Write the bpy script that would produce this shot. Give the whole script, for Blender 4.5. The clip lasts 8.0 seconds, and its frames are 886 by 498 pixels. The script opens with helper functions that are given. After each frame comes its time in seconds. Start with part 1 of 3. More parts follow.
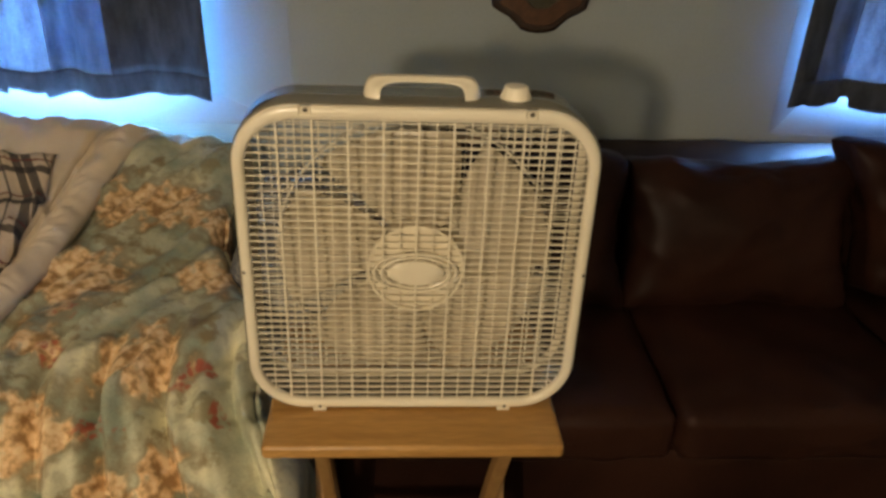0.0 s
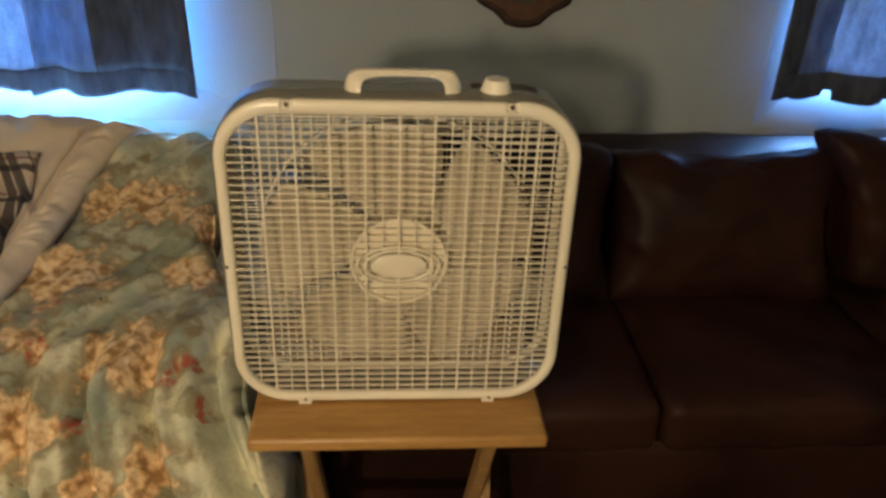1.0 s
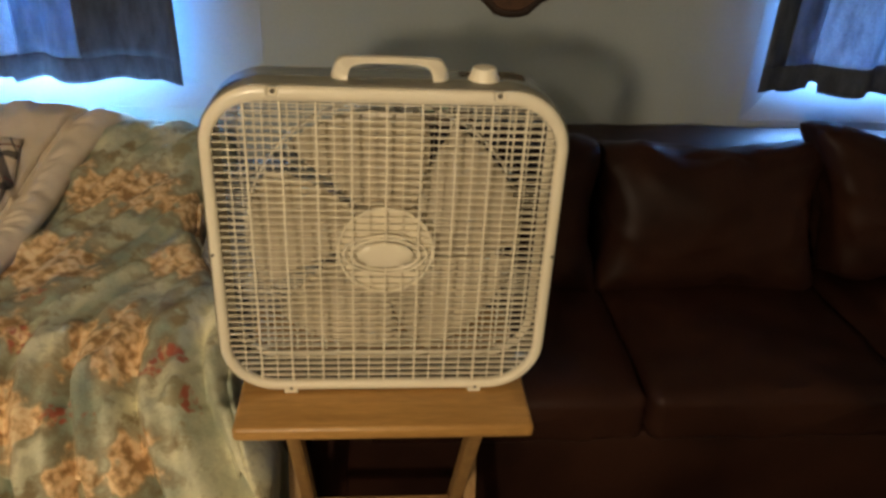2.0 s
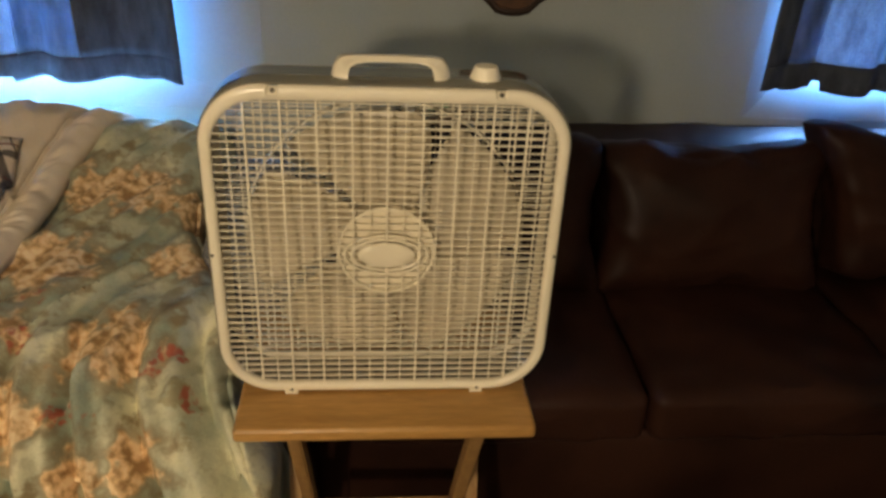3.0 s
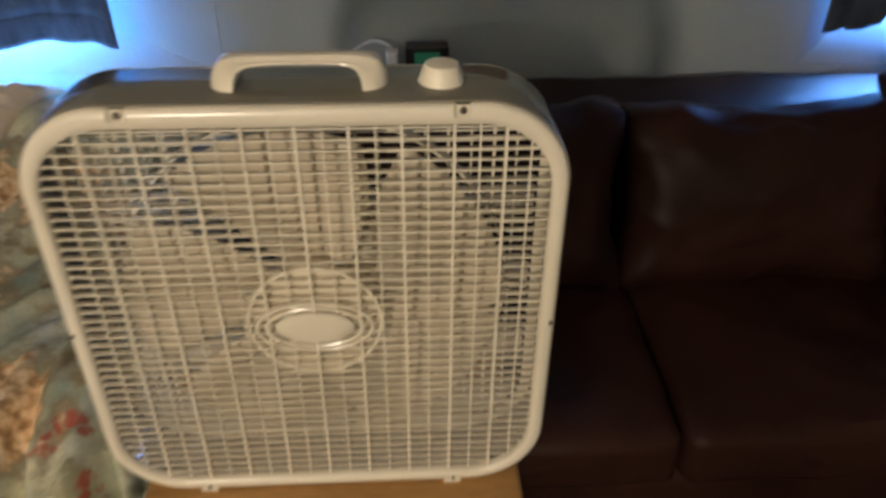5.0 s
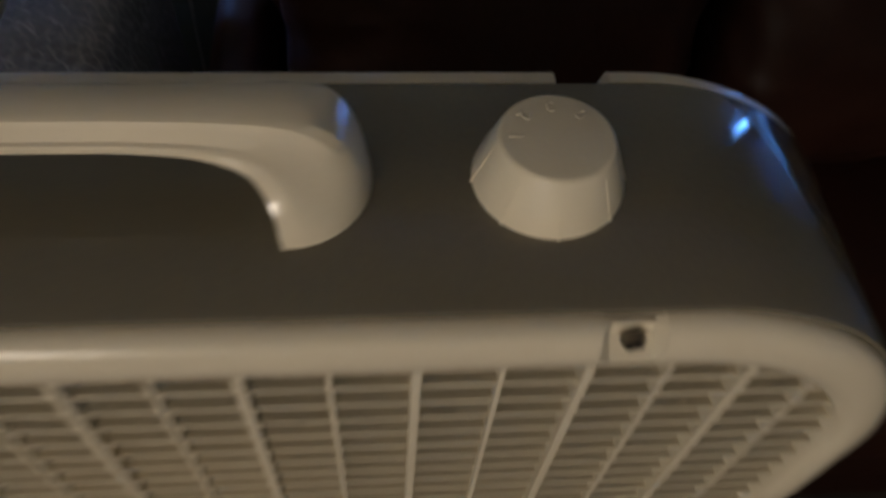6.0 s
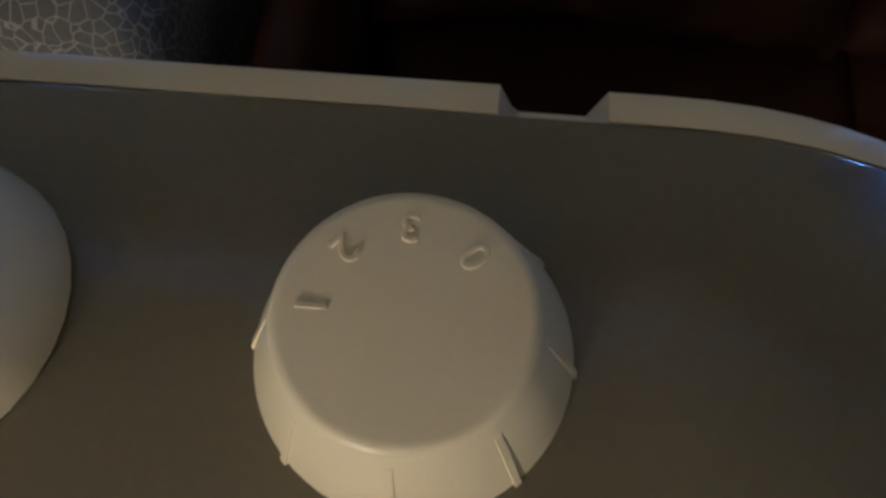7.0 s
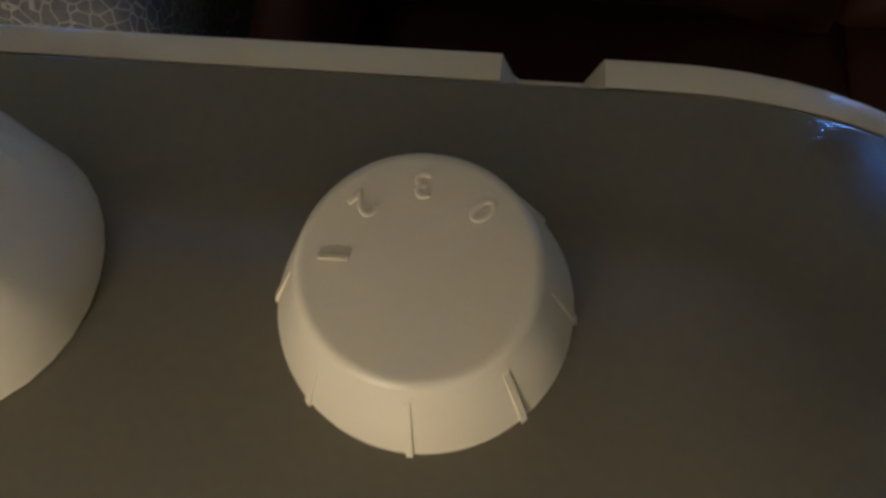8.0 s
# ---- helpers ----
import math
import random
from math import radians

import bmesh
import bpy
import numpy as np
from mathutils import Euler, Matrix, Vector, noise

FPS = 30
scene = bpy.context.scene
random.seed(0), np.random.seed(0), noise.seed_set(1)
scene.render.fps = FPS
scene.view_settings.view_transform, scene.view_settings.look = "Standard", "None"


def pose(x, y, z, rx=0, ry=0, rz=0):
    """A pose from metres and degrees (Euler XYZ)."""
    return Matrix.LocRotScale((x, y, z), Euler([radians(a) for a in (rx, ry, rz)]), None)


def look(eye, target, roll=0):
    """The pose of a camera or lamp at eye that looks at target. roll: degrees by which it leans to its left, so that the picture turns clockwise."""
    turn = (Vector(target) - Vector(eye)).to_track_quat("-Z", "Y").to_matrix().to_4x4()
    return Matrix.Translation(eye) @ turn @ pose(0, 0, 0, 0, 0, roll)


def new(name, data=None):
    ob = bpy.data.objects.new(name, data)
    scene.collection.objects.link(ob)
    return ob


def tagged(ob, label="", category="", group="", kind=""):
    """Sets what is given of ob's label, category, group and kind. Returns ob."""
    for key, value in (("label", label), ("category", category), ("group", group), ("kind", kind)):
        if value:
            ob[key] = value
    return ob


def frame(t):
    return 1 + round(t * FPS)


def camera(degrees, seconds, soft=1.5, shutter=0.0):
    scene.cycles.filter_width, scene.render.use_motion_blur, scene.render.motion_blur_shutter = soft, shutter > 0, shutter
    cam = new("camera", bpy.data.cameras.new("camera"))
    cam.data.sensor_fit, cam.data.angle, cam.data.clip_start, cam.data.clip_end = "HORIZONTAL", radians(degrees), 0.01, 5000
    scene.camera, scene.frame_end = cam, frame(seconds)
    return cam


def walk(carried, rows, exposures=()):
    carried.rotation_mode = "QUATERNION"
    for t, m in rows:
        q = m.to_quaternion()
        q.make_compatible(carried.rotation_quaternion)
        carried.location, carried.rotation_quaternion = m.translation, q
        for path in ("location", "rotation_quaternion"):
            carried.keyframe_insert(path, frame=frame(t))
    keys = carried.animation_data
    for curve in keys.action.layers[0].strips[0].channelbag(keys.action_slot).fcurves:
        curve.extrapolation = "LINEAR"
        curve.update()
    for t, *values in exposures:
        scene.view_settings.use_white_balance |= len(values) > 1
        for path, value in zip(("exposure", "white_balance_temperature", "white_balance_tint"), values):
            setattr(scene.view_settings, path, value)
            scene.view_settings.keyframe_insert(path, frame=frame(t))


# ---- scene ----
cam = camera(59.18, 8.0, soft=3.0, shutter=0.5)
PATH = [
    (0, (-0.0330, -1.0179, 1.4945), (0.0927, 0.7487, 0.5654), 2.54),
    (0.5, (-0.0260, -1.0270, 1.4944), (0.1057, 0.7436, 0.5738), 2.54),
    (1, (-0.0193, -1.0288, 1.4929), (0.1267, 0.7333, 0.5581), 2.34),
    (1.5, (-0.0183, -1.0303, 1.4910), (0.1598, 0.7218, 0.5432), 3.11),
    (3, (-0.0185, -1.0200, 1.4862), (0.1577, 0.7280, 0.5305), 3.03),
    (3.5, (-0.0190, -1.0184, 1.4891), (0.1498, 0.7323, 0.5369), 2.56),
    (4, (-0.0240, -1.0187, 1.4871), (0.1390, 0.7378, 0.5448), 2.37),
    (4.2, (-0.0426, -1.0230, 1.4877), (0.1236, 0.7282, 0.5360), 2.22),
    (5.3, (0.1286, -0.4488, 1.4422), (0.1419, 1.0821, 0.1553), -1.97),
    (5.5, (0.1257, -0.3375, 1.4244), (0.0574, 1.1024, 0.0380), -2.77),
    (5.7, (0.0984, -0.2321, 1.3951), (0.0887, 1.1770, -0.0242), -1.30),
    (5.9, (0.0834, -0.1343, 1.3672), (0.2237, 1.0916, -0.2068), 3.87),
    (6.1, (0.0978, -0.0608, 1.3215), (0.2629, 1.0168, -0.3552), 6.36),
    (6.3, (0.1197, -0.0150, 1.2920), (0.1924, 0.9431, -0.4621), 4.86),
    (6.5, (0.1347, 0.0032, 1.2833), (0.1067, 0.9089, -0.4996), 1.67),
    (6.7, (0.1441, 0.0117, 1.2803), (0.0443, 0.8421, -0.5364), -1.37),
    (7, (0.1462, 0.0208, 1.2807), (0.0131, 0.7850, -0.5627), -4.35),
    (7.3, (0.1433, 0.0197, 1.2769), (0.0230, 0.7393, -0.5853), -3.79),
    (7.5, (0.1445, 0.0199, 1.2810), (0.0352, 0.7332, -0.5842), -4.07),
    (8, (0.1453, 0.0146, 1.2872), (0.0227, 0.7289, -0.5768), -4.89),
]
walk(cam, [(t, look(eye, target, roll)) for t, eye, target, roll in PATH],
     exposures=[(0.0, 0.02, 6050, 10), (4.2, 0.02, 6050, 10), (5.3, 0.15, 5080, 14), (5.5, 0.2, 5080, 14), (5.7, 0.1, 5080, 14), (5.9, -0.65, 5120, 14),
                (6.1, -0.88, 5120, 14), (6.3, -0.65, 5220, 12), (6.5, -0.32, 5280, 10), (7.0, -0.25, 5280, 11), (8.0, -0.15, 5280, 11)])

# ---- world and light ----
world = bpy.data.worlds.new("world")
scene.world = world
world.use_nodes = True
wt = world.node_tree
sky = wt.nodes.new("ShaderNodeTexSky")
sky.sky_type, sky.sun_disc = "NISHITA", False
sky.sun_elevation, sky.sun_rotation = radians(35), radians(200)
wt.links.new(sky.outputs[0], wt.nodes["Background"].inputs[0])
wt.nodes["Background"].inputs[1].default_value = 0.1

WALL_Y = 1.20          # inner face of the window wall
LAMP = (-0.65, -2.07, 1.58)
ROOM_LAMP_POWER = 98.0
WINDOW_POWER = 52.0

room_lamp = new("room_lamp_bulb", bpy.data.lights.new("room_lamp_bulb", "POINT"))
room_lamp.data.energy, room_lamp.data.color = ROOM_LAMP_POWER, (1.0, 0.745, 0.455)
room_lamp.data.shadow_soft_size = 0.07
room_lamp.matrix_world = pose(*LAMP)


def window_light(x, width, power):
    ob = new("window_daylight", bpy.data.lights.new("window_daylight", "AREA"))
    ob.data.shape, ob.data.size, ob.data.size_y = "RECTANGLE", width, 0.22
    ob.data.energy, ob.data.color = power, (0.20, 0.45, 1.0)
    ob.matrix_world = pose(x, WALL_Y + 0.138, 0.995, -86, 0, 0)


window_light(-0.965, 0.45, WINDOW_POWER)
window_light(1.50, 0.44, 0.33 * WINDOW_POWER)


# ---- materials ----
def material(name, color, rough=0.5, metal=0.0, second=None, scale=8.0, amount=0.5, bump=0.0, bump_scale=80.0,
             speck=0.12, coat=0.0, spec=0.5, stretch=(1, 1, 1), translucent=0.0):
    """A Principled surface with broad stains, fine grain and relief."""
    m = bpy.data.materials.new(name)
    m.use_nodes = True
    n, k = m.node_tree.nodes, m.node_tree.links
    b = n["Principled BSDF"]
    tc = n.new("ShaderNodeTexCoord")
    mp = n.new("ShaderNodeMapping")
    mp.inputs["Scale"].default_value = stretch
    k.new(tc.outputs["Object"], mp.inputs["Vector"])
    big = n.new("ShaderNodeTexNoise")
    big.inputs["Scale"].default_value, big.inputs["Detail"].default_value = scale, 5
    k.new(mp.outputs[0], big.inputs["Vector"])
    fine = n.new("ShaderNodeTexNoise")
    fine.inputs["Scale"].default_value, fine.inputs["Detail"].default_value = bump_scale, 3
    k.new(mp.outputs[0], fine.inputs["Vector"])
    second = second or tuple(c * (1 - amount * 0.5) for c in color)
    ramp = n.new("ShaderNodeValToRGB")
    ramp.color_ramp.elements[0].position, ramp.color_ramp.elements[1].position = 0.35, 0.65
    ramp.color_ramp.elements[0].color = (*second, 1)
    ramp.color_ramp.elements[1].color = (*color, 1)
    k.new(big.outputs["Fac"], ramp.inputs["Fac"])
    mix = n.new("ShaderNodeMixRGB")
    mix.blend_type, mix.inputs["Fac"].default_value = "OVERLAY", speck
    k.new(ramp.outputs["Color"], mix.inputs[1])
    k.new(fine.outputs["Fac"], mix.inputs[2])
    k.new(mix.outputs[0], b.inputs["Base Color"])
    rr = n.new("ShaderNodeMapRange")
    rr.inputs["To Min"].default_value, rr.inputs["To Max"].default_value = max(0.02, rough - 0.05), min(1, rough + 0.05)
    k.new(big.outputs["Fac"], rr.inputs["Value"])
    k.new(rr.outputs["Result"], b.inputs["Roughness"])
    b.inputs["Metallic"].default_value = metal
    b.inputs["Coat Weight"].default_value = coat
    b.inputs["Specular IOR Level"].default_value = spec
    if bump:
        bp = n.new("ShaderNodeBump")
        bp.inputs["Strength"].default_value, bp.inputs["Distance"].default_value = bump, 0.002
        k.new(fine.outputs["Fac"], bp.inputs["Height"])
        k.new(bp.outputs[0], b.inputs["Normal"])
    if translucent:
        tr = n.new("ShaderNodeBsdfTranslucent")
        k.new(mix.outputs[0], tr.inputs["Color"])
        mx = n.new("ShaderNodeMixShader")
        mx.inputs[0].default_value = translucent
        k.new(b.outputs[0], mx.inputs[1])
        k.new(tr.outputs[0], mx.inputs[2])
        k.new(mx.outputs[0], n["Material Output"].inputs["Surface"])
    return m


PLASTIC = material("cream_plastic", (0.82, 0.765, 0.61), 0.22, second=(0.77, 0.705, 0.54), scale=5, bump=0.06, bump_scale=300, speck=0.06)
KNOB_PLASTIC = material("cream_knob_plastic", (0.86, 0.80, 0.63), 0.34, second=(0.82, 0.76, 0.59), scale=30, bump=0.03, bump_scale=900, speck=0.06)
BLADE = material("fan_blade_plastic", (0.57, 0.50, 0.36), 0.36, scale=6, amount=0.2)
SHELL = material("grey_painted_steel", (0.195, 0.180, 0.136), 0.11, second=(0.18, 0.166, 0.125), scale=3, bump=0.03, bump_scale=500, speck=0.08, coat=0.3)
STEEL = material("screw_steel", (0.28, 0.25, 0.2), 0.35, metal=0.9, scale=60)
MOTOR = material("motor_casing", (0.22, 0.2, 0.17), 0.5, scale=20)
WOOD = material("varnished_pine", (0.47, 0.265, 0.078), 0.36, second=(0.37, 0.195, 0.052), scale=4, bump=0.1, bump_scale=30, speck=0.35, stretch=(1.2, 14, 14), coat=0.15)
WOOD_LEG = material("varnished_pine_leg", (0.40, 0.24, 0.085), 0.42, second=(0.31, 0.165, 0.055), scale=5, bump=0.1, bump_scale=30, speck=0.3, stretch=(14, 14, 1.5))
LEATHER = material("brown_leather", (0.036, 0.0145, 0.0092), 0.46, second=(0.0165, 0.0069, 0.0046), scale=4, bump=0.25, bump_scale=160, speck=0.3, spec=0.13)
PAINT = material("wall_paint", (0.375, 0.42, 0.425), 0.75, second=(0.34, 0.385, 0.388), scale=2.2, bump=0.15, bump_scale=120, speck=0.08)
CEIL = material("ceiling_paint", (0.62, 0.57, 0.48), 0.8, scale=2)
CARPET = material("brown_carpet", (0.05, 0.036, 0.026), 0.95, second=(0.03, 0.022, 0.017), scale=9, bump=0.8, bump_scale=350, speck=0.6)
TRIM = material("white_trim", (0.75, 0.75, 0.72), 0.4, scale=6, amount=0.15)
LINEN = material("white_linen", (0.78, 0.66, 0.50), 0.75, second=(0.68, 0.56, 0.41), scale=6, bump=0.3, bump_scale=260, speck=0.15)
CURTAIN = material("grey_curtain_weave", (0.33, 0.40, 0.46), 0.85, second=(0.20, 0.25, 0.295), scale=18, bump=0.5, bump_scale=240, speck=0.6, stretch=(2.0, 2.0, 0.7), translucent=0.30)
# overlap fold of the same cloth, paled and thinned to imitate its backlit tone
CURTAIN_FOLD_LIT = material("grey_curtain_fold_lit", (0.66, 0.72, 0.80), 0.85, second=(0.46, 0.51, 0.58), scale=18, bump=0.5, bump_scale=240, speck=0.6, stretch=(2.0, 2.0, 0.7), translucent=0.88)
# same weave for hem and doubled edge; missing backlight is painted as dark colour
CURTAIN_UNLIT = material("grey_curtain_unlit", (0.068, 0.082, 0.112), 0.9, second=(0.036, 0.045, 0.066), scale=18, bump=0.5, bump_scale=240, speck=0.5, stretch=(2, 2, 0.7), translucent=0.06)
PLAQUE_EDGE = material("dark_walnut", (0.035, 0.018, 0.01), 0.4, scale=14)
PLAQUE_FACE = material("plaque_face", (0.11, 0.05, 0.019), 0.4, second=(0.06, 0.026, 0.011), scale=20, speck=0.3)
PLAQUE_DARK = material("plaque_picture", (0.03, 0.028, 0.02), 0.4, second=(0.08, 0.07, 0.03), scale=30)
BLACK = material("black_plastic", (0.015, 0.015, 0.016), 0.35, scale=20)
WHITE_PLASTIC = material("white_plastic", (0.7, 0.7, 0.68), 0.4, scale=20, amount=0.1)
TAN_WOOD = material("tan_wood", (0.36, 0.25, 0.16), 0.5, second=(0.26, 0.17, 0.1), scale=8, speck=0.3, stretch=(1, 10, 10))
BRONZE = material("curtain_rod_metal", (0.1, 0.09, 0.08), 0.4, metal=0.8, scale=20)


def glow(name, color, strength):
    m = bpy.data.materials.new(name)
    m.use_nodes = True
    b = m.node_tree.nodes["Principled BSDF"]
    b.inputs["Base Color"].default_value = (*color, 1)
    b.inputs["Emission Color"].default_value = (*color, 1)
    b.inputs["Emission Strength"].default_value = strength
    return m


LCD = glow("green_display", (0.04, 0.18, 0.08), 0.15)
DAY = glow("overcast_daylight", (0.30, 0.56, 1.0), 42.0)
GLASS = bpy.data.materials.new("window_glass")
GLASS.use_nodes = True
GLASS.node_tree.nodes["Principled BSDF"].inputs["Transmission Weight"].default_value = 1.0
GLASS.node_tree.nodes["Principled BSDF"].inputs["Roughness"].default_value = 0.0

FLOWERS = [(-0.492, 0.173, 0.623, 0.073), (-0.648, 0.039, 0.574, 0.069), (-0.415, -0.016, 0.523, 0.052), (-0.507, -0.027, 0.502, 0.051), (-0.692, 0.432, 0.636, 0.098), (-0.595, 0.743, 0.663, 0.088), (-0.421, 0.448, 0.637, 0.063), (-0.669, 0.741, 0.662, 0.082), (-0.696, 0.209, 0.628, 0.048), (-0.776, 0.442, 0.637, 0.067), (-0.452, 0.671, 0.654, 0.063)]
SPRIGS = [(-0.388, 0.138, 0.617, 0.026), (-0.364, 0.087, 0.601, 0.015), (-0.326, 0.062, 0.59, 0.021), (-0.545, 0.058, 0.588, 0.027), (-0.66, 0.194, 0.626, 0.03), (-0.383, 0.031, 0.567, 0.021), (-0.503, 0.042, 0.577, 0.015), (-0.427, 0.113, 0.612, 0.013), (-0.663, 0.318, 0.633, 0.025)]


def floral():
    """Teal-grey cotton printed with peach blooms, red sprigs and olive leaves."""
    m = material("floral_bedspread", (0.74, 0.71, 0.49), 0.62, second=(0.29, 0.335, 0.255), scale=7, bump=0.25, bump_scale=220, speck=0.25)
    n, k = m.node_tree.nodes, m.node_tree.links
    b = n["Principled BSDF"]
    base = b.inputs["Base Color"].links[0].from_socket
    tc = n.new("ShaderNodeTexCoord")
    wob = n.new("ShaderNodeTexNoise")
    wob.inputs["Scale"].default_value, wob.inputs["Detail"].default_value = 22, 6
    k.new(tc.outputs["Object"], wob.inputs["Vector"])
    tiny = n.new("ShaderNodeTexNoise")
    tiny.inputs["Scale"].default_value, tiny.inputs["Detail"].default_value = 46, 4
    k.new(tc.outputs["Object"], tiny.inputs["Vector"])

    def mask(spots, ragged, edge=0.10, tex=wob):
        """Spots with ragged outlines."""
        out = None
        for x, y, z, r in spots:
            d = n.new("ShaderNodeVectorMath")
            d.operation = "DISTANCE"
            d.inputs[1].default_value = (x, y, z)
            k.new(tc.outputs["Object"], d.inputs[0])
            mr = n.new("ShaderNodeMapRange")
            mr.inputs["From Min"].default_value, mr.inputs["From Max"].default_value = 0.0, r * 2
            mr.inputs["To Min"].default_value, mr.inputs["To Max"].default_value = 1.0, 0.0
            k.new(d.outputs["Value"], mr.inputs["Value"])
            if out is None:
                out = mr.outputs[0]
            else:
                mx = n.new("ShaderNodeMath")
                mx.operation = "MAXIMUM"
                k.new(out, mx.inputs[0])
                k.new(mr.outputs[0], mx.inputs[1])
                out = mx.outputs[0]
        ad = n.new("ShaderNodeMath")
        ad.operation, ad.inputs[1].default_value = "MULTIPLY_ADD", ragged
        k.new(tex.outputs["Fac"], ad.inputs[0])
        k.new(out, ad.inputs[2])
        st = n.new("ShaderNodeMapRange")
        st.interpolation_type = "SMOOTHSTEP"
        st.inputs["From Min"].default_value, st.inputs["From Max"].default_value = 0.5 + ragged * 0.5 - edge, 0.5 + ragged * 0.5 + edge
        k.new(ad.outputs[0], st.inputs["Value"])
        return st.outputs[0]

    def layer(under, fac, color_socket=None, color=None):
        mx = n.new("ShaderNodeMixRGB")
        k.new(fac, mx.inputs[0])
        k.new(under, mx.inputs[1])
        if color_socket:
            k.new(color_socket, mx.inputs[2])
        else:
            mx.inputs[2].default_value = (*color, 1)
        return mx.outputs[0]

    def times(a, c):
        mx = n.new("ShaderNodeMath")
        mx.operation = "MULTIPLY"
        k.new(a, mx.inputs[0])
        if isinstance(c, float):
            mx.inputs[1].default_value = c
        else:
            k.new(c, mx.inputs[1])
        return mx.outputs[0]

    def band(tex, lo, hi):
        mr = n.new("ShaderNodeMapRange")
        mr.interpolation_type = "SMOOTHSTEP"
        mr.inputs["From Min"].default_value, mr.inputs["From Max"].default_value = lo, hi
        k.new(tex.outputs["Fac"], mr.inputs["Value"])
        return mr.outputs[0]

    leaf = n.new("ShaderNodeTexNoise")
    leaf.inputs["Scale"].default_value, leaf.inputs["Detail"].default_value = 11, 7
    leaf.inputs["Roughness"].default_value = 0.65
    k.new(tc.outputs["Object"], leaf.inputs["Vector"])
    # pale shoots and olive leaves all over
    col = layer(base, times(band(tiny, 0.52, 0.66), 0.45), color=(0.36, 0.34, 0.22))
    col = layer(col, times(band(leaf, 0.54, 0.62), 0.60), color=(0.25, 0.19, 0.075))
    halo = mask([(x, y, z, r * 1.45) for x, y, z, r in FLOWERS], 1.3, 0.12)
    col = layer(col, times(halo, 0.55), color=(0.19, 0.12, 0.05))
    cells = n.new("ShaderNodeTexVoronoi")
    cells.inputs["Scale"].default_value = 58
    warp = n.new("ShaderNodeMixRGB")
    warp.inputs[0].default_value = 0.035
    k.new(tc.outputs["Object"], warp.inputs[1])
    k.new(wob.outputs["Color"], warp.inputs[2])
    k.new(warp.outputs[0], cells.inputs["Vector"])
    frill = n.new("ShaderNodeMath")
    frill.operation, frill.inputs[1].default_value = "MULTIPLY_ADD", -0.42
    k.new(cells.outputs["Distance"], frill.inputs[0])
    lift = n.new("ShaderNodeMath")
    lift.inputs[1].default_value = 0.19
    k.new(tiny.outputs["Fac"], lift.inputs[0])
    k.new(lift.outputs[0], frill.inputs[2])
    dots = n.new("ShaderNodeMapRange")
    dots.inputs["From Min"].default_value, dots.inputs["From Max"].default_value = 0.62, 0.40
    k.new(cells.outputs["Distance"], dots.inputs["Value"])
    # petals: cream crests over orange and brown folds
    pet = n.new("ShaderNodeValToRGB")
    pet.color_ramp.elements[0].position, pet.color_ramp.elements[0].color = 0.30, (0.34, 0.19, 0.07, 1)
    pet.color_ramp.elements[1].position, pet.color_ramp.elements[1].color = 0.64, (0.92, 0.73, 0.46, 1)
    mid = pet.color_ramp.elements.new(0.48)
    mid.color = (0.76, 0.51, 0.26, 1)
    k.new(frill.outputs[0], pet.inputs["Fac"])
    col = layer(col, times(mask(FLOWERS, 1.25, 0.09), 0.92), color_socket=pet.outputs["Color"])
    col = layer(col, times(times(mask([(x, y, z, r * 0.95) for x, y, z, r in SPRIGS], 1.9, 0.12, wob), dots.outputs[0]), 0.85), color=(0.40, 0.07, 0.035))
    k.new(col, b.inputs["Base Color"])
    return m


FLORAL = floral()


def web_cloth():
    """Dark grey cloth printed with a pale net of irregular cells."""
    m = material("web_print_cloth", (0.13, 0.135, 0.15), 0.8, scale=12, bump=0.3, bump_scale=300, speck=0.3)
    n, k = m.node_tree.nodes, m.node_tree.links
    b = n["Principled BSDF"]
    base = b.inputs["Base Color"].links[0].from_socket
    tc = n.new("ShaderNodeTexCoord")
    v = n.new("ShaderNodeTexVoronoi")
    v.feature, v.inputs["Scale"].default_value, v.inputs["Randomness"].default_value = "DISTANCE_TO_EDGE", 66, 0.8
    k.new(tc.outputs["Object"], v.inputs["Vector"])
    mr = n.new("ShaderNodeMapRange")
    mr.inputs["From Min"].default_value, mr.inputs["From Max"].default_value = 0.055, 0.02
    k.new(v.outputs["Distance"], mr.inputs["Value"])
    mx = n.new("ShaderNodeMixRGB")
    mx.inputs[2].default_value = (0.30, 0.30, 0.29, 1)
    k.new(mr.outputs[0], mx.inputs[0])
    k.new(base, mx.inputs[1])
    k.new(mx.outputs[0], b.inputs["Base Color"])
    return m


WEB = web_cloth()


